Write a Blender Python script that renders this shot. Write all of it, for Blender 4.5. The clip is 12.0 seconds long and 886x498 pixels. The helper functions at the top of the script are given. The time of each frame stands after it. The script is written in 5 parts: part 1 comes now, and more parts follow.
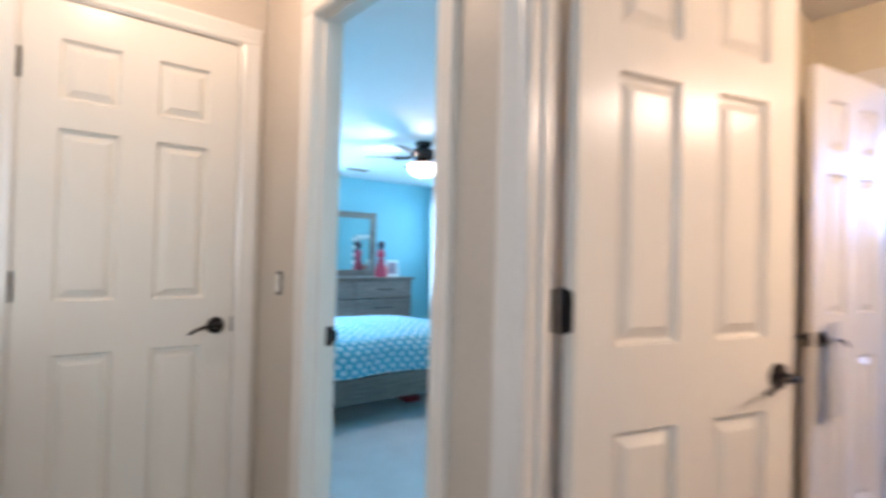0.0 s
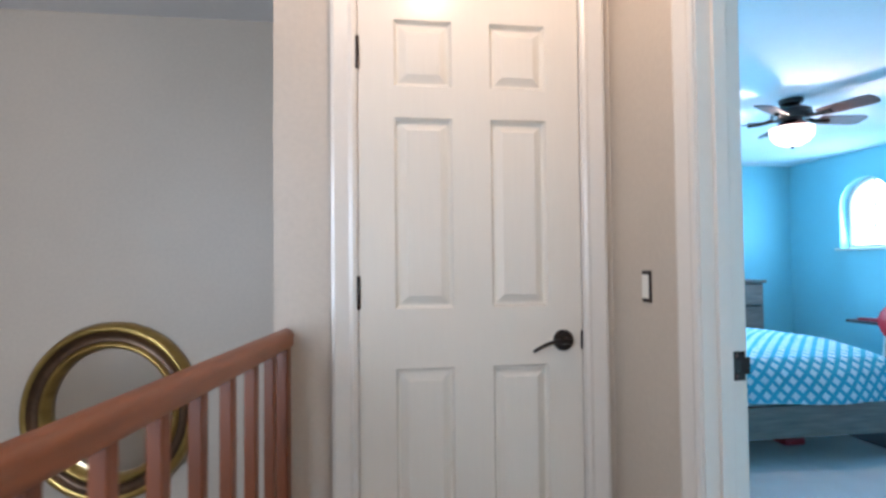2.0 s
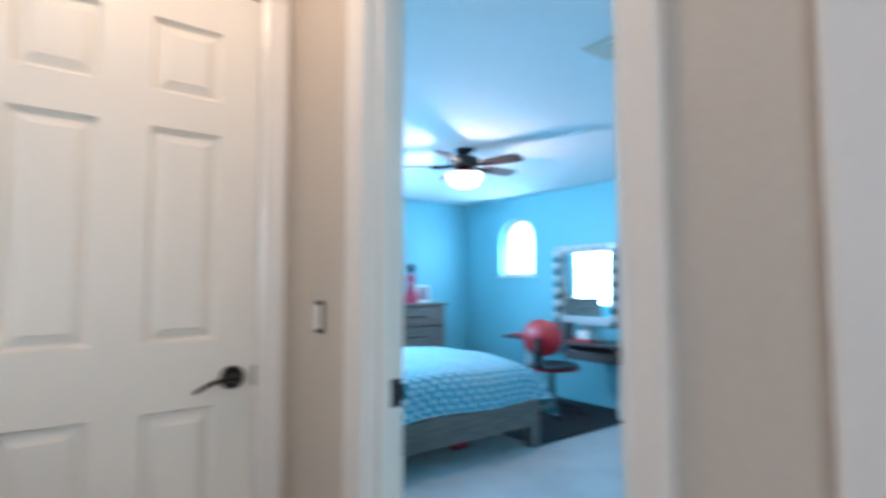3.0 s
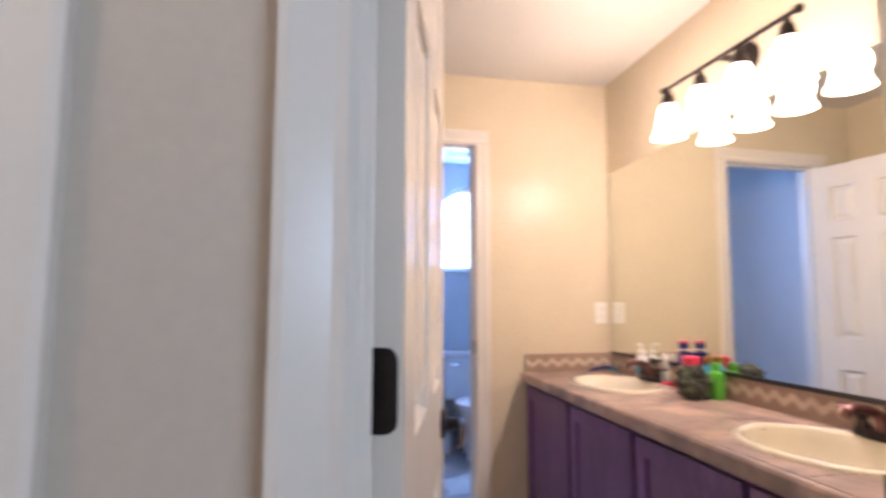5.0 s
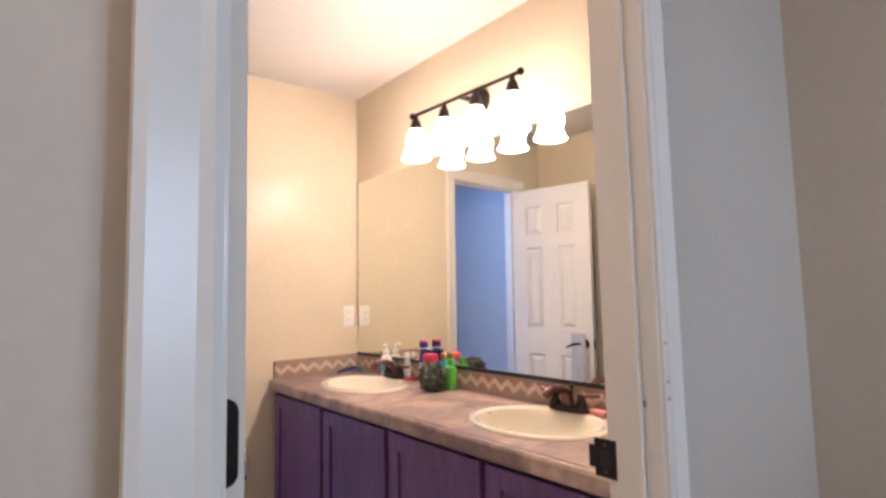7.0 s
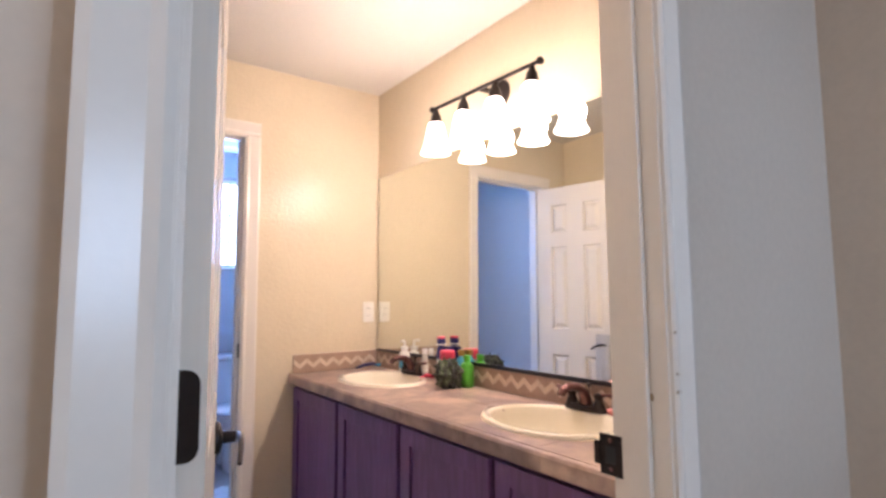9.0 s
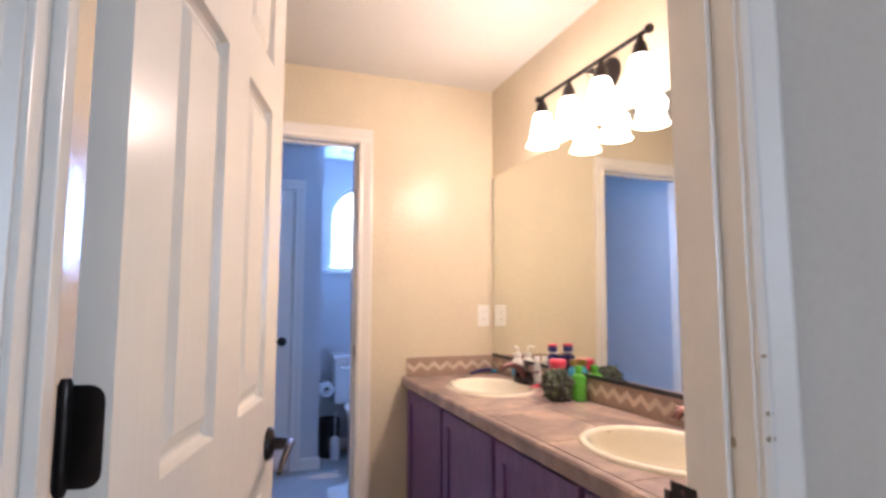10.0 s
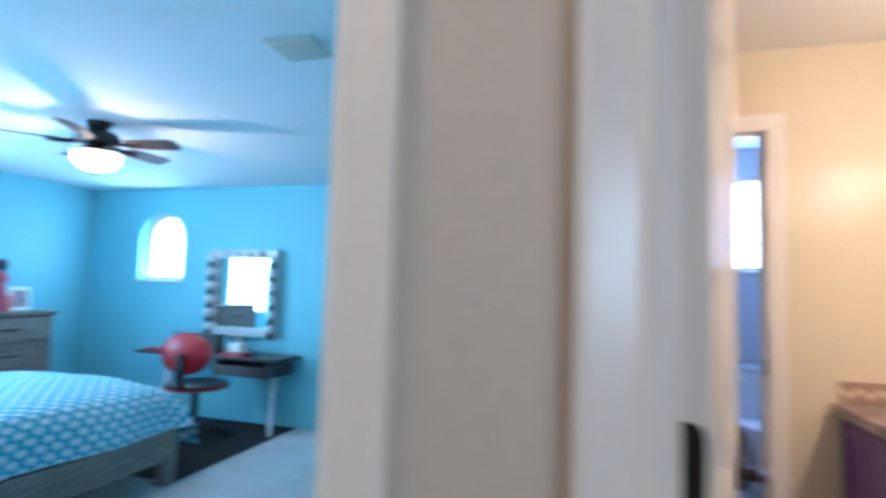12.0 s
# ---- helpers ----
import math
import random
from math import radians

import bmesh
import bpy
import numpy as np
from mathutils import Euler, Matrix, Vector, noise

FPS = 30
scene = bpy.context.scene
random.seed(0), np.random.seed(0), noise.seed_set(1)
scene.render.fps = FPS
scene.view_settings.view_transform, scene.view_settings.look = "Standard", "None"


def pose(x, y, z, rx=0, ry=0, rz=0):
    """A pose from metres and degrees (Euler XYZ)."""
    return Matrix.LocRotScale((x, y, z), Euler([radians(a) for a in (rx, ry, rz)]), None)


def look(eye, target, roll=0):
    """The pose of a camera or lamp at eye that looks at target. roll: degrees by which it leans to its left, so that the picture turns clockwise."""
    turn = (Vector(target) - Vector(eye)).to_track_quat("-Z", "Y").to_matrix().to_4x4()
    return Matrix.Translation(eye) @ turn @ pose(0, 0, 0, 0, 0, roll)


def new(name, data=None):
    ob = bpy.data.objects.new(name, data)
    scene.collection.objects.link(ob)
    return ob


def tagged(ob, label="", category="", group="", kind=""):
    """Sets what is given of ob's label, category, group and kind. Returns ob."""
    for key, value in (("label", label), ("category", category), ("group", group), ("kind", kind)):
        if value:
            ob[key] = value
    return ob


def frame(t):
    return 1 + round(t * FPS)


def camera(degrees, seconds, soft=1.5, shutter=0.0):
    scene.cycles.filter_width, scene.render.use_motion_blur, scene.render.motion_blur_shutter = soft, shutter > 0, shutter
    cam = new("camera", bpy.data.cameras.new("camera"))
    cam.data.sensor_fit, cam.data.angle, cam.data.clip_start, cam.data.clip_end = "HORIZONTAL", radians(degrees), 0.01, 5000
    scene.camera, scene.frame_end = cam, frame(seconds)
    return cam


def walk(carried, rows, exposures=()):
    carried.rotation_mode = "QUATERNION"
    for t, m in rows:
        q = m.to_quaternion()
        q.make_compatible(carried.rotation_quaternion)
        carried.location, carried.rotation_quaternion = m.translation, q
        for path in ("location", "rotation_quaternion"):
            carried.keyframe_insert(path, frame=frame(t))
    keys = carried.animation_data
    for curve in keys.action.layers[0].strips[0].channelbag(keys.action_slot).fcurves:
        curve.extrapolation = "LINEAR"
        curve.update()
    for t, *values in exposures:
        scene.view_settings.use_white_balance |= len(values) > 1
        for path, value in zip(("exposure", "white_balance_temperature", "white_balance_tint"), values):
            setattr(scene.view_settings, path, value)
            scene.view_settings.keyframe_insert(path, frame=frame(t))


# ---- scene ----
cam = camera(79.3, 12.0, soft=2.9, shutter=0.7)
PATH = [
    (0, (0.696, -0.81, 1.197), (-0.853, 0.455, 1.233), 1.4),
    (0.5, (0.512, -0.788, 1.178), (-1.265, 0.133, 1.202), 0.6),
    (1, (0.362, -0.807, 1.162), (-1.557, -0.247, 1.196), 0.1),
    (1.5, (0.246, -0.833, 1.159), (-1.724, -0.487, 1.191), -0.2),
    (2, (0.12, -0.77, 1.161), (-1.86, -0.491, 1.212), -0.6),
    (2.5, (0.086, -0.704, 1.168), (-1.804, -0.057, 1.277), -0.7),
    (3, (0.093, -0.637, 1.181), (-1.483, 0.588, 1.308), -0.1),
    (3.5, (0.047, -0.582, 1.176), (-1.109, 1.046, 1.308), 1.4),
    (5.5, (-0.049, -0.478, 1.204), (0.665, 1.38, 1.397), -0.9),
    (6, (-0.086, -0.467, 1.234), (0.83, 1.302, 1.413), -1.2),
    (6.5, (-0.112, -0.475, 1.248), (0.967, 1.2, 1.418), -1.4),
    (7, (-0.156, -0.498, 1.241), (1.104, 1.046, 1.411), -1.3),
    (9, (-0.087, -0.502, 1.209), (1.081, 1.112, 1.39), -0.4),
    (9.5, (0.05, -0.494, 1.204), (0.991, 1.26, 1.391), -0.2),
    (10, (0.151, -0.486, 1.215), (0.823, 1.387, 1.406), -0.0),
    (10.5, (0.192, -0.487, 1.227), (0.703, 1.437, 1.419), 0.0),
    (11, (0.168, -0.49, 1.235), (0.44, 1.482, 1.426), 0.2),
    (11.5, (0.088, -0.522, 1.271), (-0.015, 1.467, 1.43), 1.1),
    (12, (-0.065, -0.494, 1.261), (-0.629, 1.419, 1.408), 1.8),
]
walk(cam, [(t, look(eye, target, roll)) for t, eye, target, roll in PATH], exposures=[
    (0, -0.03, 6950, 22), (0.5, -0.06, 6750, 22), (1.5, 0.0, 6440, 22), (2.5, -0.03, 6440, 21), (3, -0.08, 6480, 20), (3.5, -0.1, 6560, 20),
    (5.5, -0.03, 6280, 23), (9, -0.03, 6250, 23), (11, -0.02, 6330, 21), (11.5, -0.08, 6320, 21), (12, -0.16, 6220, 19)])

# ---- world, daylight and exposure ----
world = bpy.data.worlds.new("sky")
scene.world = world
world.use_nodes = True
_nt = world.node_tree
_sky = _nt.nodes.new("ShaderNodeTexSky")
_sky.sky_type = "NISHITA"
_sky.sun_disc = False
_sky.sun_elevation = radians(48)
_sky.sun_rotation = radians(200)
_nt.links.new(_sky.outputs[0], _nt.nodes["Background"].inputs[0])
_nt.nodes["Background"].inputs[1].default_value = 0.12
scene.view_settings.exposure = 0.0

DAY = (0.27, 0.66, 1.0)
DAY_DEEP = (0.21, 0.45, 1.0)
WARM = (1.0, 0.66, 0.36)


def lamp(name, kind, energy, color, m, size=0.1, size_y=None):
    d = bpy.data.lights.new(name, kind)
    d.energy, d.color = energy, color
    if kind == "AREA":
        d.shape, d.size, d.size_y = "RECTANGLE", size, size_y or size
    else:
        d.shadow_soft_size = size
    ob = new(name, d)
    ob.matrix_world = m
    return ob


sun = lamp("sun", "SUN", 2.5, (1.0, 0.93, 0.82), look((0, 0, 8), (-1.2, -3.0, 0)))
sun.data.angle = radians(0.5)
# daylight standing in the bedroom and toilet window openings
lamp("daylight_bedroom_north", "AREA", 24, DAY, look((-4.19, 3.80, 1.6), (-4.0, 0, 1.0)), 0.5, 0.6)
lamp("daylight_bedroom_west", "AREA", 168, DAY, look((-5.12, 1.0, 1.35), (0, 1.2, 1.1)), 0.9, 1.1)
lamp("daylight_toilet", "AREA", 52, DAY_DEEP, look((1.08, 4.10, 1.85), (0.9, 0, 1.2)), 0.58, 0.7)
# added fill at the windowless east wall, for the bluish stairwell light
east_fill = lamp("stairwell_fill_east", "AREA", 38, (0.64, 0.84, 1.0), look((1.38, -2.2, 1.25), (-2.7, -1.9, 1.1)), 1.0, 1.5)
east_fill.data.spread = radians(125)
# second added fill, at the blank south wall, to cool the landing wall
south_fill = lamp("stairwell_fill_south", "AREA", 10.5, (0.54, 0.76, 1.0), look((1.15, -2.86, 1.5), (1.15, 0.0, 1.2)), 0.4, 1.0)
south_fill.data.spread = radians(90)

# ---- materials ----
MATS = {}


def mat(name, color, rough=0.5, metal=0.0, var=0.06, scale=6.0, grain=60.0, bump=0.0, bump_scale=120.0, rand=0.0,
        emit=None, strength=0.0, trans=0.0, spec=0.5, coat=0.0, stretch=(1, 1, 1), island=False, second=None, second_scale=6.0):
    if name in MATS:
        return MATS[name]
    m = bpy.data.materials.new(name)
    m.use_nodes = True
    nt = m.node_tree
    b = nt.nodes["Principled BSDF"]
    n = nt.nodes.new
    b.inputs["Metallic"].default_value = metal
    b.inputs["Specular IOR Level"].default_value = spec
    b.inputs["Transmission Weight"].default_value = trans
    b.inputs["Coat Weight"].default_value = coat
    co = n("ShaderNodeTexCoord")
    mp = n("ShaderNodeMapping")
    mp.inputs["Scale"].default_value = stretch
    nt.links.new(co.outputs["Object"], mp.inputs["Vector"])
    n1 = n("ShaderNodeTexNoise"); n1.inputs["Scale"].default_value = scale; n1.inputs["Detail"].default_value = 4
    n2 = n("ShaderNodeTexNoise"); n2.inputs["Scale"].default_value = grain; n2.inputs["Detail"].default_value = 3
    nt.links.new(mp.outputs[0], n1.inputs["Vector"]); nt.links.new(mp.outputs[0], n2.inputs["Vector"])
    mix = n("ShaderNodeMath"); mix.operation = "ADD"
    nt.links.new(n1.outputs[0], mix.inputs[0]); nt.links.new(n2.outputs[0], mix.inputs[1])
    mr = n("ShaderNodeMapRange")
    mr.inputs["From Min"].default_value, mr.inputs["From Max"].default_value = 0.65, 1.35
    mr.inputs["To Min"].default_value, mr.inputs["To Max"].default_value = 1 - var, 1 + var
    nt.links.new(mix.outputs[0], mr.inputs["Value"])
    val = mr.outputs[0]
    if rand:
        r = n("ShaderNodeNewGeometry" if island else "ShaderNodeObjectInfo")
        mr2 = n("ShaderNodeMapRange")
        mr2.inputs["To Min"].default_value, mr2.inputs["To Max"].default_value = 1 - rand, 1 + rand
        nt.links.new(r.outputs["Random Per Island" if island else "Random"], mr2.inputs["Value"])
        mu = n("ShaderNodeMath"); mu.operation = "MULTIPLY"
        nt.links.new(val, mu.inputs[0]); nt.links.new(mr2.outputs[0], mu.inputs[1])
        val = mu.outputs[0]
    sc = n("ShaderNodeVectorMath"); sc.operation = "SCALE"
    sc.inputs[0].default_value = color[:3]
    nt.links.new(val, sc.inputs["Scale"])
    if second:
        n4 = n("ShaderNodeTexNoise"); n4.inputs["Scale"].default_value = second_scale; n4.inputs["Detail"].default_value = 6
        n4.inputs["Distortion"].default_value = 0.8
        nt.links.new(co.outputs["Object"], n4.inputs["Vector"])
        ra = n("ShaderNodeMapRange")
        ra.inputs["From Min"].default_value, ra.inputs["From Max"].default_value = 0.42, 0.66
        nt.links.new(n4.outputs[0], ra.inputs["Value"])
        mx = n("ShaderNodeMix"); mx.data_type = "VECTOR"
        nt.links.new(ra.outputs[0], mx.inputs["Factor"])
        for k in mx.inputs:
            if k.type == "VECTOR" and k.name == "A":
                k.default_value = color[:3]
            if k.type == "VECTOR" and k.name == "B":
                k.default_value = second
        nt.links.new([o for o in mx.outputs if o.type == "VECTOR"][0], sc.inputs[0])
    nt.links.new(sc.outputs[0], b.inputs["Base Color"])
    rr = n("ShaderNodeMapRange")
    rr.inputs["To Min"].default_value, rr.inputs["To Max"].default_value = max(0.0, rough * 0.85), min(1.0, rough * 1.15)
    nt.links.new(n1.outputs[0], rr.inputs["Value"])
    nt.links.new(rr.outputs[0], b.inputs["Roughness"])
    if bump:
        n3 = n("ShaderNodeTexNoise"); n3.inputs["Scale"].default_value = bump_scale; n3.inputs["Detail"].default_value = 3
        nt.links.new(mp.outputs[0], n3.inputs["Vector"])
        bp = n("ShaderNodeBump"); bp.inputs["Strength"].default_value = bump; bp.inputs["Distance"].default_value = 0.004
        nt.links.new(n3.outputs[0], bp.inputs["Height"])
        nt.links.new(bp.outputs[0], b.inputs["Normal"])
    if emit:
        b.inputs["Emission Color"].default_value = (*emit, 1)
        b.inputs["Emission Strength"].default_value = strength
    MATS[name] = m
    return m


HALL = mat("hall_paint", (0.55, 0.475, 0.39), 0.45, var=0.05, scale=2.5, bump=0.15, bump_scale=55)
BATH = mat("bath_paint", (0.655, 0.565, 0.41), 0.18, var=0.03, spec=0.20, bump=0.42, bump_scale=60)
BATH_CEIL = mat("bath_ceiling_paint", (0.66, 0.625, 0.56), 0.6, var=0.02, bump=0.25, bump_scale=70)
TOILET = mat("toilet_room_paint", (0.50, 0.50, 0.50), 0.5, var=0.03, bump=0.2, bump_scale=60)
TURQ = mat("turquoise_paint", (0.17, 0.53, 0.61), 0.5, var=0.03, bump=0.2, bump_scale=60)
CEIL = mat("ceiling_paint", (0.80, 0.81, 0.82), 0.8, var=0.02, bump=0.35, bump_scale=45)
TRIM = mat("white_trim_paint", (0.74, 0.692, 0.62), 0.24, var=0.02, bump=0.05, bump_scale=90)
DOORP = mat("white_door_paint", (0.76, 0.705, 0.615), 0.22, var=0.02, spec=0.32, grain=90, bump=0.10, bump_scale=70, stretch=(1, 1, 0.08))
CARPET = mat("pale_carpet", (0.62, 0.61, 0.60), 0.95, var=0.16, scale=3, grain=260, bump=0.9, bump_scale=420)
VINYL = mat("grey_vinyl", (0.38, 0.36, 0.35), 0.35, var=0.15, scale=9, grain=50, bump=0.1)
BRONZE = mat("dark_bronze", (0.035, 0.028, 0.026), 0.33, 0.85, var=0.2, grain=40, bump=0.05)
BRONZE_WORN = mat("worn_bronze", (0.15, 0.075, 0.075), 0.28, 0.9, var=0.3, grain=30)
STEEL = mat("bright_steel", (0.62, 0.62, 0.60), 0.25, 1.0, var=0.1)
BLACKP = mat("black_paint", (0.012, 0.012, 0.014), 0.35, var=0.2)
OAK = mat("red_oak", (0.25, 0.078, 0.028), 0.36, var=0.24, scale=5, grain=55, bump=0.12, bump_scale=60, stretch=(0.16, 1, 1), rand=0.12)
OAKV = mat("red_oak_upright", (0.17, 0.045, 0.014), 0.38, var=0.26, scale=5, grain=55, bump=0.12, bump_scale=60, stretch=(1, 1, 0.12), rand=0.16)
GOLD = mat("antique_gold", (0.40, 0.265, 0.085), 0.30, 0.9, var=0.35, scale=4, grain=20, bump=0.1)
DARKGOLD = mat("dark_gilding", (0.10, 0.055, 0.03), 0.35, 0.6, var=0.3)
MIRROR = mat("mirror_glass", (0.86, 0.87, 0.86), 0.012, 1.0, var=0.0)
MIRROR_BATH = mat("old_mirror_glass", (0.84, 0.855, 0.80), 0.012, 1.0, var=0.0)
VANITY = mat("dark_stained_wood", (0.135, 0.064, 0.175), 0.38, var=0.35, scale=4, grain=50, bump=0.15, stretch=(1, 1, 0.12))
SLATE = mat("slate_tile", (0.25, 0.178, 0.155), 0.34, var=0.24, scale=9, grain=30, bump=0.25, bump_scale=35, rand=0.12, second=(0.49, 0.36, 0.285), second_scale=5.5)
GROUT = mat("grout", (0.22, 0.16, 0.125), 0.9, var=0.1)
CHEV_L = mat("light_chevron_tile", (0.58, 0.47, 0.36), 0.4, var=0.1, rand=0.1)
CHEV_D = mat("brown_splash_tile", (0.33, 0.23, 0.17), 0.4, var=0.15)
CREAM = mat("cream_porcelain", (0.80, 0.74, 0.60), 0.10, var=0.02, coat=0.4)
PORC = mat("white_porcelain", (0.78, 0.78, 0.77), 0.12, var=0.02, coat=0.3)
PLATE = mat("ivory_plastic", (0.80, 0.77, 0.70), 0.35, var=0.02)
SLOT = mat("socket_slots", (0.10, 0.09, 0.08), 0.6)
GLOW = mat("lit_frosted_glass", (0.9, 0.85, 0.75), 0.4, emit=(1.0, 0.90, 0.82), strength=7.0)
GLOW_FAN = mat("lit_fan_glass", (0.9, 0.88, 0.85), 0.4, emit=(1.0, 0.90, 0.80), strength=5.0)
SKYCARD = mat("bright_sky", (0.0, 0.0, 0.0), 1.0, emit=(0.62, 0.80, 1.0), strength=5.5)
GREYWOOD = mat("grey_oak", (0.19, 0.155, 0.135), 0.55, var=0.4, scale=5, grain=60, bump=0.2, stretch=(1, 0.1, 1), rand=0.1)
GREYWOOD_X = mat("grey_oak_cross", (0.17, 0.14, 0.125), 0.55, var=0.4, scale=5, grain=60, bump=0.2, stretch=(0.1, 1, 1))
SHEET = mat("white_bed_sheet", (0.72, 0.74, 0.75), 0.9, var=0.06, bump=0.3, bump_scale=30)
RED = mat("red_plastic", (0.42, 0.012, 0.02), 0.35, var=0.12)
BLACKRUG = mat("black_rug", (0.016, 0.013, 0.015), 0.95, var=0.4, grain=200, bump=0.8, bump_scale=300)
DARKDESK = mat("dark_desk", (0.06, 0.045, 0.045), 0.35, var=0.2, grain=40)
WALNUT = mat("dark_walnut_blade", (0.055, 0.03, 0.025), 0.4, var=0.3, grain=40)


def glass_mat(name, tint, rough):
    m = bpy.data.materials.new(name)
    m.use_nodes = True
    b = m.node_tree.nodes["Principled BSDF"]
    b.inputs["Base Color"].default_value = (*tint, 1)
    b.inputs["Roughness"].default_value = rough
    b.inputs["Transmission Weight"].default_value = 1.0
    b.inputs["IOR"].default_value = 1.45
    return m


GLASS = glass_mat("window_glass", (0.95, 0.98, 1.0), 0.0)


def comforter_mat():
    """White crossed petals in a diagonal turquoise lattice."""
    m = bpy.data.materials.new("lattice_comforter")
    m.use_nodes = True
    nt = m.node_tree
    b = nt.nodes["Principled BSDF"]
    n = nt.nodes.new
    uv = n("ShaderNodeUVMap")
    uv.uv_map = "uv"
    mp = n("ShaderNodeMapping")
    mp.inputs["Rotation"].default_value = (0, 0, radians(45))
    mp.inputs["Scale"].default_value = (16.5, 16.5, 1)
    nt.links.new(uv.outputs[0], mp.inputs["Vector"])
    fr = n("ShaderNodeVectorMath"); fr.operation = "FRACTION"
    nt.links.new(mp.outputs[0], fr.inputs[0])
    sub = n("ShaderNodeVectorMath"); sub.operation = "SUBTRACT"; sub.inputs[1].default_value = (0.5, 0.5, 0)
    nt.links.new(fr.outputs[0], sub.inputs[0])
    se = n("ShaderNodeSeparateXYZ")
    nt.links.new(sub.outputs[0], se.inputs[0])
    lo, hi = [], []
    for op, keep in (("ADD", lo), ("SUBTRACT", hi)):
        k = n("ShaderNodeMath"); k.operation = op
        nt.links.new(se.outputs[0], k.inputs[0]); nt.links.new(se.outputs[1], k.inputs[1])
        q = n("ShaderNodeMath"); q.operation = "ABSOLUTE"
        nt.links.new(k.outputs[0], q.inputs[0])
        keep.append(q)
    lo, hi = lo[0], hi[0]
    pl, ph, a = n("ShaderNodeMath"), n("ShaderNodeMath"), n("ShaderNodeMath")
    for k, src in ((pl, lo), (ph, hi)):
        k.operation = "POWER"; k.inputs[1].default_value = 0.85
        nt.links.new(src.outputs[0], k.inputs[0])
    a.operation = "ADD"
    nt.links.new(pl.outputs[0], a.inputs[0]); nt.links.new(ph.outputs[0], a.inputs[1])
    st = n("ShaderNodeMapRange")
    st.inputs["From Min"].default_value, st.inputs["From Max"].default_value = 0.74, 0.60
    nt.links.new(a.outputs[0], st.inputs["Value"])
    mix = n("ShaderNodeMix"); mix.data_type = "RGBA"
    mix.inputs["A"].default_value = (0.02, 0.36, 0.48, 1)
    mix.inputs["B"].default_value = (0.66, 0.74, 0.76, 1)
    nt.links.new(st.outputs[0], mix.inputs["Factor"])
    nt.links.new(mix.outputs["Result"], b.inputs["Base Color"])
    b.inputs["Roughness"].default_value = 0.9
    nz = n("ShaderNodeTexNoise"); nz.inputs["Scale"].default_value = 35
    bp = n("ShaderNodeBump"); bp.inputs["Strength"].default_value = 0.3; bp.inputs["Distance"].default_value = 0.01
    nt.links.new(nz.outputs[0], bp.inputs["Height"]); nt.links.new(bp.outputs[0], b.inputs["Normal"])
    return m


# ---- mesh tools ----
def box(bm, x0, x1, y0, y1, z0, z1, bevel=0.0):
    m = Matrix.LocRotScale(((x0 + x1) / 2, (y0 + y1) / 2, (z0 + z1) / 2), None, (abs(x1 - x0), abs(y1 - y0), abs(z1 - z0)))
    g = bmesh.ops.create_cube(bm, size=1.0, matrix=m)
    if bevel:
        edges = {e for v in g["verts"] for e in v.link_edges}
        bmesh.ops.bevel(bm, geom=list(edges), offset=bevel, segments=2, affect="EDGES", profile=0.6)
    return bm


def boxes(*rows, bevel=0.0):
    bm = bmesh.new()
    for r in rows:
        box(bm, *r, bevel=bevel)
    return bm


def lathe(bm, profile, segs=24, m=None, cap=True):
    """profile: (radius, height) rows, turned round z."""
    rings = []
    for r, z in profile:
        ring = []
        for i in range(segs):
            a = 2 * math.pi * i / segs
            v = Vector((r * math.cos(a), r * math.sin(a), z))
            ring.append(bm.verts.new(m @ v if m else v))
        rings.append(ring)
    for a, b in zip(rings, rings[1:]):
        for i in range(segs):
            bm.faces.new((a[i], a[(i + 1) % segs], b[(i + 1) % segs], b[i]))
    if cap:
        for ring, flip in ((rings[0], True), (rings[-1], False)):
            bm.faces.new(list(reversed(ring)) if flip else ring)
    return bm


def tube(bm, pts, radius, segs=10, closed=False, cap=True):
    """A round bar along points; radius may be one number or one a point."""
    pts = [Vector(p) for p in pts]
    rs = radius if isinstance(radius, (list, tuple)) else [radius] * len(pts)
    rings = []
    n = len(pts)
    side = None
    for i, p in enumerate(pts):
        a = pts[(i - 1) % n] if closed or i else p
        c = pts[(i + 1) % n] if closed or i < n - 1 else p
        d = (c - a).normalized()
        if side is None:
            side = d.orthogonal().normalized()
        side = (side - d * side.dot(d)).normalized()
        up = d.cross(side)
        rings.append([bm.verts.new(p + (side * math.cos(2 * math.pi * k / segs) + up * math.sin(2 * math.pi * k / segs)) * rs[i])
                      for k in range(segs)])
    pairs = list(zip(rings, rings[1:])) + ([(rings[-1], rings[0])] if closed else [])
    for a, b in pairs:
        for k in range(segs):
            bm.faces.new((a[k], a[(k + 1) % segs], b[(k + 1) % segs], b[k]))
    if cap and not closed:
        bm.faces.new(list(reversed(rings[0])))
        bm.faces.new(rings[-1])
    return bm


def extrude_profile(bm, prof, p0, p1, side, out):
    """A moulding: profile rows (across, proud) swept from p0 to p1; side and out are the two axes of the profile."""
    p0, p1, side, out = Vector(p0), Vector(p1), Vector(side), Vector(out)
    a = [bm.verts.new(p0 + side * u + out * w) for u, w in prof]
    b = [bm.verts.new(p1 + side * u + out * w) for u, w in prof]
    n = len(prof)
    for i in range(n):
        bm.faces.new((a[i], a[(i + 1) % n], b[(i + 1) % n], b[i]))
    bm.faces.new(list(reversed(a)))
    bm.faces.new(b)
    return bm


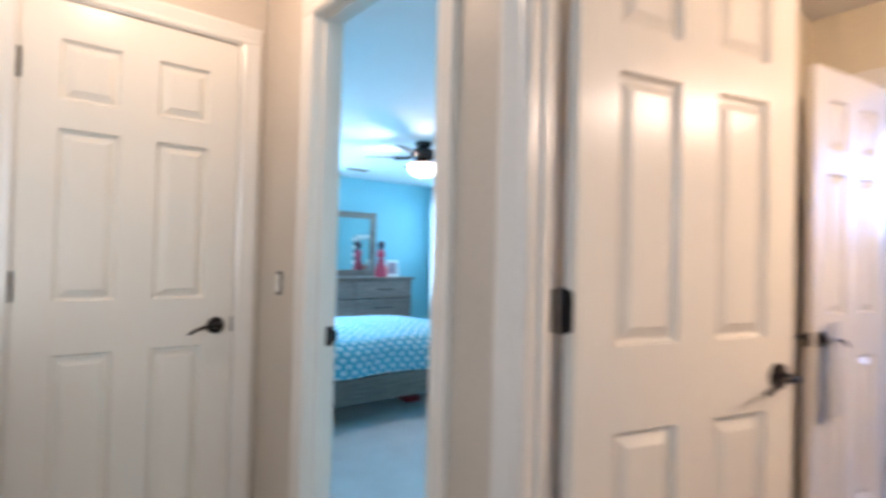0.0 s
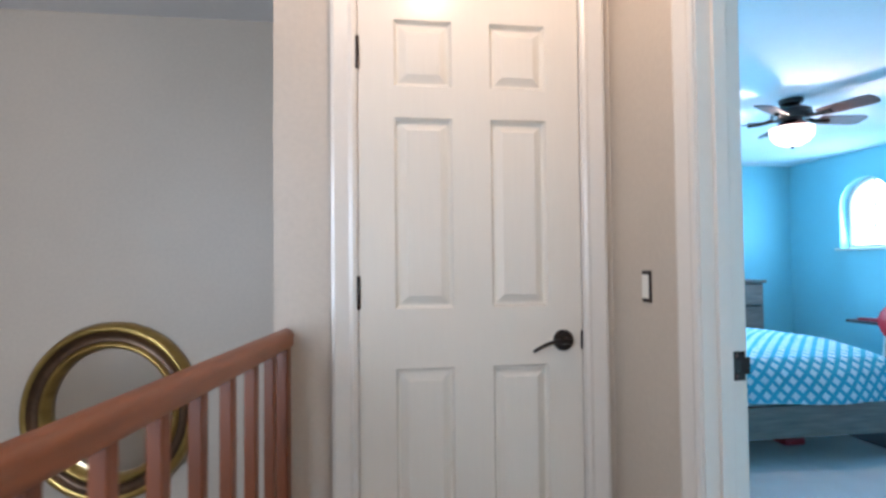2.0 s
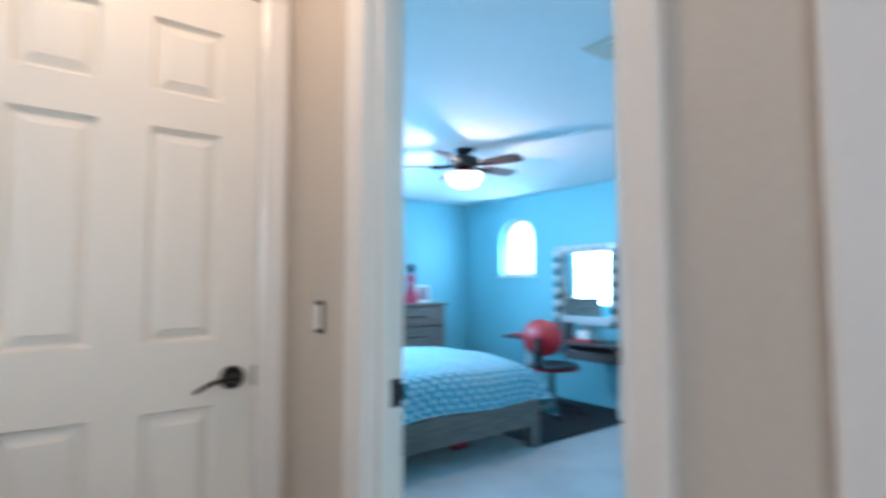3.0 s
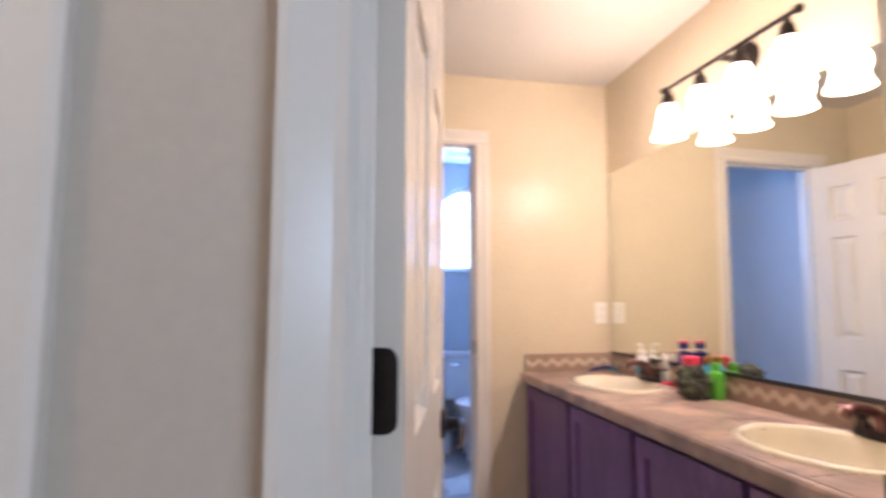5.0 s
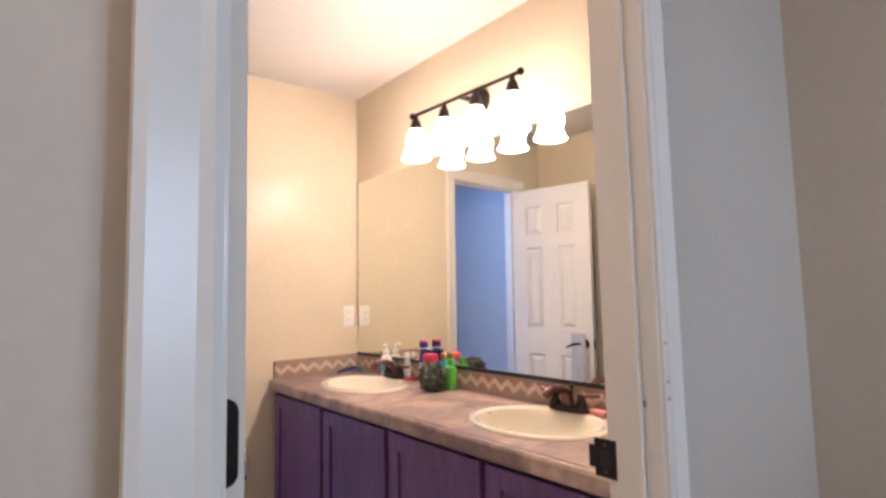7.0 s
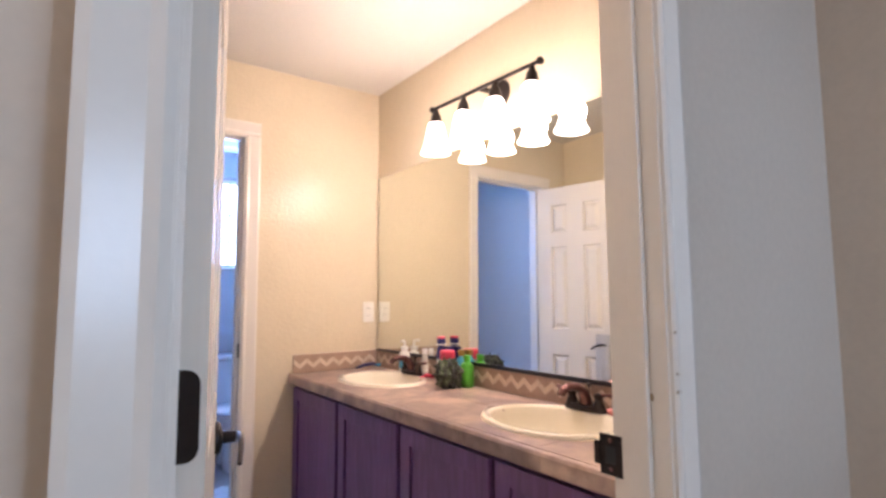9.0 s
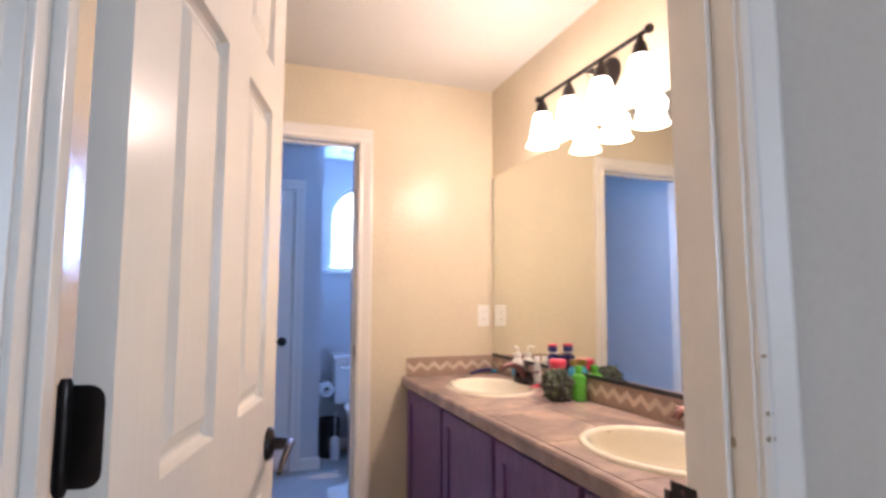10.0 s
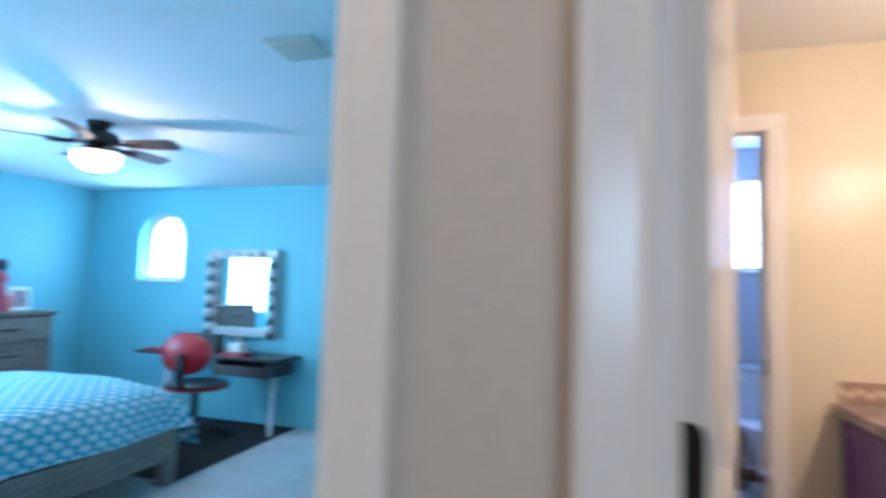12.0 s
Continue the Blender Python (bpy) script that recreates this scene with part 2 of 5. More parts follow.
def finish(name, bm, material, smooth=None):
    bmesh.ops.recalc_face_normals(bm, faces=bm.faces[:])
    me = bpy.data.meshes.new(name)
    bm.to_mesh(me)
    bm.free()
    me.materials.append(material)
    if smooth is not None:
        me.polygons.foreach_set("use_smooth", [True] * len(me.polygons))
        me.set_sharp_from_angle(angle=radians(smooth))
    return new(name, me)


def part(name, bm, material, parent, label="", smooth=None):
    ob = finish(name, bm, material, smooth)
    ob.parent = parent
    if label:
        ob["label"] = label
    return ob


def thing(name, label, category, m=None, group=""):
    ob = new(name)
    ob.empty_display_size = 0.05
    if m is not None:
        ob.matrix_world = m
    return tagged(ob, label, category, group)


def structure(name, bm, material, label="", category="wall", smooth=None):
    return tagged(finish(name, bm, material, smooth), label or name.replace("_", " "), category, kind="structure")


# ---- shell of the rooms ----
H = 2.41            # ceiling height of landing and bathroom
HB = 2.16           # bedroom ceiling at its window wall
DOOR_H = 2.035
BX0, BX1 = -1.03, -0.335     # bedroom doorway
AX0, AX1 = -0.008, 0.694        # bathroom doorway
TX0, TX1 = 0.055, 0.655      # toilet room doorway
XC = -1.485                  # closet wall
XM = 1.424                   # vanity wall
YF = 2.228                   # far wall of the bathroom
YB = 4.05                    # window wall of the toilet room
XBW, YBN = -5.06, 3.75       # bedroom west and north walls


def wall_x(y0, y1, x0, x1, z0, z1, holes):
    """A wall running along x with doorways (x0, x1, top)."""
    bm = bmesh.new()
    u = x0
    for a, b, top in sorted(holes):
        box(bm, u, a, y0, y1, z0, z1)
        box(bm, a, b, y0, y1, top, z1)
        u = b
    box(bm, u, x1, y0, y1, z0, z1)
    return bm


def wall_y(x0, x1, y0, y1, z0, z1, holes):
    bm = bmesh.new()
    u = y0
    for a, b, top in sorted(holes):
        box(bm, x0, x1, u, a, z0, z1)
        box(bm, x0, x1, a, b, top, z1)
        u = b
    box(bm, x0, x1, u, y1, z0, z1)
    return bm


def arch_wall(x0, x1, y0, y1, z0, z1, a, b, sill, spring):
    """A wall along x, with a round-headed window opening from a to b."""
    bm = boxes((x0, a, y0, y1, z0, z1), (b, x1, y0, y1, z0, z1), (a, b, y0, y1, z0, sill))
    r, c, n = (b - a) / 2, (a + b) / 2, 20
    cols = []
    for i in range(n + 1):
        t = math.pi * (1 - i / n)
        x, z = c + r * math.cos(t), spring + r * math.sin(t)
        cols.append([bm.verts.new((x, y, zz)) for y in (y0, y1) for zz in (z, z1)])
    for p, q in zip(cols, cols[1:]):
        bm.faces.new((p[0], q[0], q[1], p[1]))
        bm.faces.new((p[2], p[3], q[3], q[2]))
        bm.faces.new((p[0], p[2], q[2], q[0]))
        bm.faces.new((p[1], q[1], q[3], p[3]))
    return bm


DG = 0.018   # doorway side clearance taken by the jamb boards
hole_bed = (BX0 - DG, BX1 + DG, DOOR_H + 0.022)
hole_bath = (AX0 - DG, AX1 + DG, DOOR_H + 0.022)
hole_wc = (TX0 - DG, TX1 + DG, 2.027 + DG)
YH = -0.018                  # landing face of the bathroom wall
XS = -0.080                  # where the thicker wall begins, behind the casing
structure("wall_hall_north", wall_x(0, 0.0425, -2.6, XS, 0, H, [hole_bed]), HALL, "warm grey painted landing wall round the bedroom doorway")
structure("wall_hall_bathroom", wall_x(YH, 0.0425, XS, XM + 0.10, 0, H, [hole_bath]), HALL, "warm grey painted landing wall round the bathroom doorway")
structure("wall_bedroom_south", wall_x(0.0425, 0.105, XBW - 0.1, -0.26, 0, H, [hole_bed]), TURQ, "turquoise painted bedroom wall beside the door")
structure("wall_bath_south", wall_x(0.0425, 0.062, -0.26, XM + 0.10, 0, H, [hole_bath]), BATH, "tan painted bathroom wall round the door")
structure("wall_bath_west", boxes((-0.26, -0.20, 0.062, YF, 0, H)), BATH, "tan glossy textured bathroom wall")
structure("wall_bedroom_east", boxes((-0.32, -0.262, 0.105, YBN, 0, H)), TURQ, "turquoise painted bedroom wall")
structure("wall_bath_east", boxes((XM, XM + 0.10, 0.062, YF, 0, H)), BATH, "tan painted wall behind the vanity")
structure("wall_bath_north", wall_x(YF, YF + 0.06, -0.26, XM + 0.10, 0, H, [hole_wc]), BATH, "tan painted bathroom wall with the toilet doorway")
structure("wall_toilet_south", wall_x(YF + 0.06, YF + 0.12, -0.26, XM + 0.10, 0, H, [hole_wc]), TOILET, "grey painted wall of the toilet room")
structure("wall_toilet_west", boxes((-0.26, -0.20, YF + 0.12, YB, 0, H)), TOILET, "grey painted wall of the toilet room")
structure("wall_toilet_east", boxes((XM, XM + 0.10, YF + 0.12, YB + 0.15, 0, H)), TOILET, "grey painted wall of the toilet room")
LX0, LX1 = -0.105, 0.44      # linen closet door in the toilet room
YL = 3.60
structure("wall_linen", wall_x(YL, YL + 0.10, -0.20, 0.65, 0, H, [(LX0 - DG, LX1 + DG, DOOR_H + 0.02)]), TOILET, "grey painted wall round the linen closet")
structure("wall_linen_side", boxes((0.55, 0.65, YL + 0.10, YB, 0, H)), TOILET, "grey painted partition beside the toilet")
structure("wall_toilet_north", arch_wall(-0.26, XM, YB, YB + 0.15, 0, H, 0.77, 1.37, 1.465, 1.91), TOILET, "grey painted wall with an arched window")
structure("wall_bedroom_north", arch_wall(XBW - 0.1, -0.32, YBN, YBN + 0.15, 0, HB + 0.25, -4.45, -3.93, 1.26, 1.655), TURQ, "turquoise painted wall with an arched window")
_bw = boxes((XBW - 0.1, XBW, 0.105, 0.55, 0, HB + 0.25), (XBW - 0.1, XBW, 1.45, YBN, 0, HB + 0.25),
            (XBW - 0.1, XBW, 0.55, 1.45, 0, 0.8), (XBW - 0.1, XBW, 0.55, 1.45, 1.9, HB + 0.25))
structure("wall_bedroom_west", _bw, TURQ, "turquoise painted wall with a window")
# closet wall on the landing and the stairwell round it
CY0, CY1 = -0.798, -0.102    # closet door
structure("wall_closet", wall_y(XC - 0.10, XC, -1.04, 0.0, 0, H, [(CY0 - DG, CY1 + DG, DOOR_H + 0.022)]), HALL, "warm grey painted wall round the closet door")
structure("wall_closet_side", boxes((-2.70, XC - 0.10, -1.04, -0.94, -2.7, H)), HALL, "warm grey painted stairwell wall")
structure("wall_closet_back", boxes((-2.70, -2.60, -0.94, 0.0, 0, H)), HALL, "closet back wall")
structure("wall_stair_west", boxes((-2.80, -2.70, -2.90, -0.94, -2.7, H)), HALL, "grey painted stairwell wall with a round mirror")
structure("wall_hall_south", boxes((-2.80, XM + 0.10, -3.0, -2.90, -2.7, H)), HALL, "grey painted stairwell wall")
structure("wall_hall_east", boxes((1.41, 1.51, -2.90, 0.0, -2.7, H)), HALL, "grey painted landing wall")
structure("wall_under_landing", boxes((XC - 0.1, 1.41, -1.04, -0.94, -2.7, -0.25)), HALL, "painted stairwell wall under the landing")
_fl0 = bmesh.new()
_lo = [_fl0.verts.new((x, y, -0.25)) for x, y in ((-2.6, 0.0), (-2.6, -1.04), (XC, -1.05), (1.41, -1.46), (1.41, 0.0))]
_up = bmesh.ops.extrude_face_region(_fl0, geom=[_fl0.faces.new(_lo)])
bmesh.ops.translate(_fl0, vec=(0, 0, 0.25), verts=[v for v in _up["geom"] if isinstance(v, bmesh.types.BMVert)])
structure("floor_landing", _fl0, CARPET, "pale carpeted landing floor", "floor")
structure("floor_stairwell", boxes((-2.8, 1.51, -3.0, -0.94, -2.8, -2.7)), CARPET, "carpeted floor below the stairs", "floor")
structure("floor_bedroom", boxes((XBW - 0.1, -0.26, 0.0, YBN + 0.15, -0.25, 0.0)), CARPET, "pale carpeted bedroom floor", "floor")
structure("floor_bathroom", boxes((-0.26, XM + 0.1, 0.0, YB + 0.1, -0.25, 0.0)), VINYL, "grey stone-patterned vinyl floor", "floor")
structure("ceiling_landing", boxes((-2.8, XM + 0.10, -3.0, 0.0425, H, H + 0.1)), CEIL, "white textured landing ceiling", "ceiling")
structure("ceiling_bathroom", boxes((-0.32, XM + 0.1, 0.0425, YF + 0.06, H, H + 0.1)), BATH_CEIL, "warm white textured bathroom ceiling", "ceiling")
structure("ceiling_toilet", boxes((-0.32, XM + 0.1, YF + 0.06, YB + 0.15, H, H + 0.1)), CEIL, "white toilet room ceiling", "ceiling")
structure("ceiling_bedroom", boxes((XBW - 0.1, -0.32, 0.105, YBN, HB, HB + 0.1)), CEIL, "white textured bedroom ceiling", "ceiling")


# ---- doorways: jambs, stops, casings ----
CASING = [(0, 0), (0, 0.008), (0.010, 0.013), (0.022, 0.011), (0.045, 0.015), (0.062, 0.018), (0.072, 0.016), (0.072, 0)]


def casing_set(name, label, a, b, top, plane, out, axis, right=1.0):
    """Colonial casing round a doorway: two uprights and a head, mitred by overlap of a hair."""
    root = tagged(new(name), label, "trim", kind="structure")
    ax = Vector((1, 0, 0)) if axis == "x" else Vector((0, 1, 0))
    o = Vector((0, 1, 0)) * out if axis == "x" else Vector((1, 0, 0)) * out
    base = Vector((0, plane, 0)) if axis == "x" else Vector((plane, 0, 0))
    r = 0.005
    for u, s, k in ((a - r, -1, 1.0), (b + r, 1, right)):
        bm = bmesh.new()
        extrude_profile(bm, [(c * k, w) for c, w in CASING], base + ax * u, base + ax * u + Vector((0, 0, top + r)), ax * s, o)
        part("casing_upright", bm, TRIM, root)
    bm = bmesh.new()
    extrude_profile(bm, CASING, base + ax * (a - r - 0.072) + Vector((0, 0, top + r)), base + ax * (b + r + 0.072 * right) + Vector((0, 0, top + r)), Vector((0, 0, 1)), o)
    part("casing_head", bm, TRIM, root)
    return root


def jamb_set(name, label, a, b, top, d0, d1, stop0, stop1, axis, deep=0.0):
    """Jamb boards lining a doorway from depth d0 to d1, with a stop strip."""
    root = tagged(new(name), label, "trim", kind="structure")

    def bb(u0, u1, w0, w1, z0, z1):
        return boxes((u0, u1, w0, w1, z0, z1) if axis == "x" else (w0, w1, u0, u1, z0, z1), bevel=0.0015)
    part("jamb_board", bb(a - 0.018, a, d0, d1, 0, top), TRIM, root)
    part("jamb_board", bb(b, b + 0.018, d0, d1 + deep, 0, top), TRIM, root)
    part("jamb_head", bb(a - 0.018, b + 0.018, d0, d1, top, top + 0.018), TRIM, root)
    part("stop_strip", bb(a, a + 0.011, stop0, stop1, 0, top - 0.011), TRIM, root)
    part("stop_strip", bb(b - 0.011, b, stop0, stop1, 0, top - 0.011), TRIM, root)
    part("stop_head", bb(a, b, stop0, stop1, top - 0.011, top), TRIM, root)
    return root


jamb_set("door_jamb", "white painted jamb of the bedroom doorway", BX0, BX1, DOOR_H, -0.002, 0.107, 0.035, 0.068, "x")
jamb_set("door_jamb", "white painted jamb of the bathroom doorway", AX0, AX1, DOOR_H, YH - 0.002, 0.064, 0.012, 0.040, "x", deep=0.023)
jamb_set("door_jamb", "white painted jamb of the toilet doorway", TX0, TX1, 2.027, YF - 0.002, YF + 0.122, YF + 0.04, YF + 0.075, "x")
jamb_set("door_jamb", "white painted jamb of the closet doorway", CY0, CY1, DOOR_H, XC - 0.10, XC + 0.002, XC - 0.075, XC - 0.042, "y")
jamb_set("door_jamb", "white painted jamb of the linen closet", LX0, LX1, DOOR_H, YL - 0.002, YL + 0.10, YL + 0.042, YL + 0.075, "x")
casing_set("door_casing", "white moulded casing of the bedroom doorway", BX0, BX1, DOOR_H, 0.0, -1, "x")
casing_set("door_casing", "white moulded casing of the bathroom doorway", AX0, AX1, DOOR_H, YH, -1, "x", right=0.70)
casing_set("door_casing", "white moulded casing inside the bathroom doorway", AX0, AX1, DOOR_H, 0.062, 1, "x")
casing_set("door_casing", "white moulded casing inside the bedroom doorway", BX0, BX1, DOOR_H, 0.105, 1, "x")
casing_set("door_casing", "white moulded casing of the toilet doorway", TX0, TX1, 2.027, YF, -1, "x")
casing_set("door_casing", "white moulded casing of the closet door", CY0, CY1, DOOR_H, XC, 1, "y")
casing_set("door_casing", "white moulded casing of the linen closet", LX0, LX1, DOOR_H, YL, -1, "x")


# ---- six-panel doors ----
def panel_slab(bm, w, h, t):
    """A moulded six-panel door leaf: hinge edge at x 0, y from 0 to t, panels pressed into both faces."""
    st = 0.108
    mid = w / 2
    half = 0.060
    cols = [(st, mid - half), (mid + half, w - st)]
    rows = [(0.225, 0.838), (1.018, 1.600), (1.697, 1.902)]
    rows = [(a * h / 2.03, b * h / 2.03) for a, b in rows]
    xs = sorted({0, w, *[v for c in cols for v in c]})
    zs = sorted({0, h, *[v for r in rows for v in r]})
    for y, s in ((0, 1), (t, -1)):
        for x0, x1 in zip(xs, xs[1:]):
            for z0, z1 in zip(zs, zs[1:]):
                if (x0, x1) in cols and (z0, z1) in rows:
                    rings = []
                    for inset, depth in ((0, 0), (0.004, 0.010), (0.009, 0.016), (0.014, 0.016), (0.038, 0.002)):
                        rings.append([bm.verts.new((x, y + s * depth, z)) for x, z in
                                      ((x0 + inset, z0 + inset), (x1 - inset, z0 + inset), (x1 - inset, z1 - inset), (x0 + inset, z1 - inset))])
                    for p, q in zip(rings, rings[1:]):
                        for i in range(4):
                            bm.faces.new((p[i], p[(i + 1) % 4], q[(i + 1) % 4], q[i]))
                    bm.faces.new(rings[-1])
                else:
                    bm.faces.new([bm.verts.new(v) for v in ((x0, y, z0), (x1, y, z0), (x1, y, z1), (x0, y, z1))])
    for q in (((0, 0, 0), (0, t, 0), (0, t, h), (0, 0, h)), ((w, 0, 0), (w, t, 0), (w, t, h), (w, 0, h)),
              ((0, 0, 0), (w, 0, 0), (w, t, 0), (0, t, 0)), ((0, 0, h), (w, 0, h), (w, t, h), (0, t, h))):
        bm.faces.new([bm.verts.new(v) for v in q])
    bmesh.ops.remove_doubles(bm, verts=bm.verts[:], dist=1e-5)
    return bm


def hinge_leaf(bm, w, h, r=0.014, t=0.003):
    """A leaf in the plane x, z with two rounded corners, standing out from x 0."""
    pts = [(0, -h / 2)]
    for cx, cz, a0 in ((w - r, -h / 2 + r, -90), (w - r, h / 2 - r, 0)):
        for k in range(6):
            a = radians(a0 + 90 * k / 5)
            pts.append((cx + r * math.cos(a), cz + r * math.sin(a)))
    pts.append((0, h / 2))
    f = [bm.verts.new((x, 0, z)) for x, z in pts]
    b = [bm.verts.new((x, t, z)) for x, z in pts]
    bm.faces.new(f)
    bm.faces.new(list(reversed(b)))
    for i in range(len(pts)):
        j = (i + 1) % len(pts)
        bm.faces.new((f[i], b[i], b[j], f[j]))
    return bm


def knuckle(bm, x, y, z, h=0.089, r=0.0065):
    lathe(bm, [(r * 0.6, z - h / 2 - 0.006), (r, z - h / 2)] + [(r, z - h / 2 + h * k / 5) for k in range(1, 5)] + [(r, z + h / 2), (r * 0.6, z + h / 2 + 0.006)], 12,
          Matrix.Translation((x, y, 0)))
    return bm


def lever(parent, w, y, s, z=0.915, back=0.060, metal=None):
    """A lever handle with a round rose on the face y, standing out towards s, its arm pointing to the hinges."""
    metal = metal or BRONZE
    x = w - back
    m = Matrix.Translation((x, y, z)) @ Matrix.Rotation(radians(90 if s < 0 else -90), 4, "X")
    bm = bmesh.new()
    lathe(bm, [(0.033, 0), (0.033, 0.004), (0.030, 0.009), (0.020, 0.012), (0.013, 0.014), (0.011, 0.040)], 28, m)
    hnd = part("door_handle", bm, metal, parent, "dark bronze lever handle", smooth=40)
    bm = bmesh.new()
    pts = []
    for k in range(12):
        u = k / 11
        pts.append((x + 0.008 - 0.118 * u, y + s * (0.045 + 0.004 * math.sin(u * 3)), z - 0.026 * u ** 2.2 + 0.006 * math.sin(u * math.pi)))
    tube(bm, pts, [0.0085 - 0.0035 * k / 11 for k in range(12)], 10)
    part("lever_arm", bm, metal, hnd, smooth=50)
    return hnd


def door(name, label, w, h, m, levers=(-1, 1), hinges=True, knuckle_side=1, hinge_z=(0.324, 1.074, 1.795), lz=0.915):
    """A leaf whose hinge edge stands at the local origin and which runs along local x; y 0 to 0.035 is its thickness."""
    root = thing(name, label, "door", m)
    bm = panel_slab(bmesh.new(), w, h, 0.035)
    bmesh.ops.translate(bm, verts=bm.verts[:], vec=(0.002, 0, 0.010))
    part("door_leaf", bm, DOORP, root)
    for s in levers:
        lever(root, w, 0 if s < 0 else 0.035, s, lz)
    if hinges:
        for z in hinge_z:
            bm = bmesh.new()
            ky = -0.004 if knuckle_side < 0 else 0.039
            knuckle(bm, 0.0, ky, z)
            part("hinge", bm, BRONZE, root, "dark bronze butt hinge", smooth=40)
    bm = boxes((w - 0.001, w + 0.0035, 0.006, 0.029, lz - 0.028, lz + 0.028), bevel=0.001)
    part("latch_plate", bm, BRONZE, root)
    return root


# closet door, shut, hinges towards the stairwell; its face stands at the landing side
closet = door("closet_door", "shut white six-panel closet door with dark bronze lever", CY1 - CY0 - 0.005, 2.02,
              Matrix.Translation((XC - 0.004, CY0, 0)) @ Matrix.Rotation(radians(90), 4, "Z"), levers=(-1,), knuckle_side=-1)
linen = door("linen_closet_door", "shut white six-panel linen closet door with bronze lever", LX1 - LX0 - 0.005, 2.02,
             Matrix.Translation((LX0, YL + 0.004, 0)), levers=(-1,), hinges=False)
# bathroom door, swung in
OPEN = 76.0
BATH_HINGES = (0.349, 1.096, 1.837)
bath_door = door("bathroom_door", "open white six-panel bathroom door with dark bronze lever", AX1 - AX0 - 0.004, 2.02,
                 Matrix.Translation((0.039, 0.070, 0)) @ Matrix.Rotation(radians(OPEN), 4, "Z") @ Matrix.Translation((-0.002, 0, 0)), hinge_z=BATH_HINGES, lz=0.925)
wc_door = door("toilet_room_door", "open white six-panel toilet room door with bronze lever", TX1 - TX0 - 0.006, 1.99,
               Matrix.Translation((TX0 + 0.02, YF - 0.012, 0)) @ Matrix.Rotation(radians(-101), 4, "Z"), hinges=False)
bed_door = door("bedroom_door", "open white six-panel bedroom door against the wall", BX1 - BX0 - 0.006, 2.02,
                Matrix.Translation((BX1 - 0.004, 0.125, 0)) @ Matrix.Rotation(radians(97), 4, "Z"), levers=(1,), hinges=False)

# ---- hardware on the doorways ----
def strike(name, label, x, y, z, s):
    """A strike plate let into a jamb face whose free side looks towards s along x."""
    root = thing(name, label, "strike plate", Matrix.Translation((x, y, z)))
    bm = boxes((0, s * 0.002, -0.022, 0.022, -0.034, -0.014), (0, s * 0.002, -0.022, 0.022, 0.014, 0.034),
               (0, s * 0.002, -0.022, -0.010, -0.014, 0.014), (0, s * 0.002, 0.012, 0.022, -0.014, 0.014))
    part("plate", bm, BRONZE, root)
    part("latch_hole", boxes((0, s * 0.001, -0.010, 0.012, -0.014, 0.014)), BLACKP, root)
    part("lip", boxes((s * -0.001, s * 0.003, 0.022, 0.034, -0.020, 0.020), bevel=0.001), BRONZE, root)
    for dz in (-0.024, 0.024):
        part("screw", lathe(bmesh.new(), [(0.004, 0), (0.003, 0.0012)], 10, Matrix.Translation((s * 0.002, 0, dz)) @ Matrix.Rotation(radians(90 * s), 4, "Y")), BRONZE_WORN, root)
    return root


strike("strike_plate", "dark bronze strike plate on the bathroom jamb", AX1, 0.092, 0.940, -1)
strike("strike_plate", "dark bronze strike plate on the bedroom jamb", BX0, 0.082, 0.912, 1)
strike("strike_plate", "small bronze strike on the toilet room jamb", TX1, YF + 0.02, 0.955, -1)

# hinge leaves of the open bathroom door: one on its edge, one on the jamb
for hz in BATH_HINGES:
    bm = hinge_leaf(bmesh.new(), 0.034, 0.089)
    leaf = part("hinge_leaf", bm, BRONZE, bath_door, "dark bronze hinge leaf with rounded corners")
    leaf.matrix_basis = Matrix.Translation((0.0005, 0.040, hz)) @ Matrix.Rotation(radians(-90), 4, "Z")
    bm = hinge_leaf(bmesh.new(), 0.024, 0.089)
    bm.transform(Matrix.Translation((AX0 + 0.0005, 0.064, hz)) @ Matrix.Rotation(radians(-90), 4, "Z"))
    tagged(finish("hinge_leaf", bm, BRONZE), "dark bronze hinge leaf let into the white jamb", "hinge")
CHIP = mat("dent_filler", (0.36, 0.27, 0.18), 0.8, var=0.2)
for dx, dy, dz, dr in ((AX1, 0.010, 1.048, 0.0045), (AX1 + 0.012, 0, 1.088, 0.004), (AX1 + 0.012, 0, 1.060, 0.005), (AX1 + 0.008, 0, 1.152, 0.003)):
    inner = dx == AX1
    bm = lathe(bmesh.new(), [(dr, 0), (dr * 0.8, 0.0008)], 9, Matrix.Translation((dx - (0.0002 if inner else 0), dy if inner else YH - 0.0115, dz)) @ (Matrix.Rotation(radians(-90), 4, "Y") if inner else Matrix.Rotation(radians(90), 4, "X")) @ Matrix.Diagonal((1.5, 0.8, 1, 1)))
    tagged(finish("nail_dent", bm, CHIP), "small tan chip in the white doorway trim", "dent")


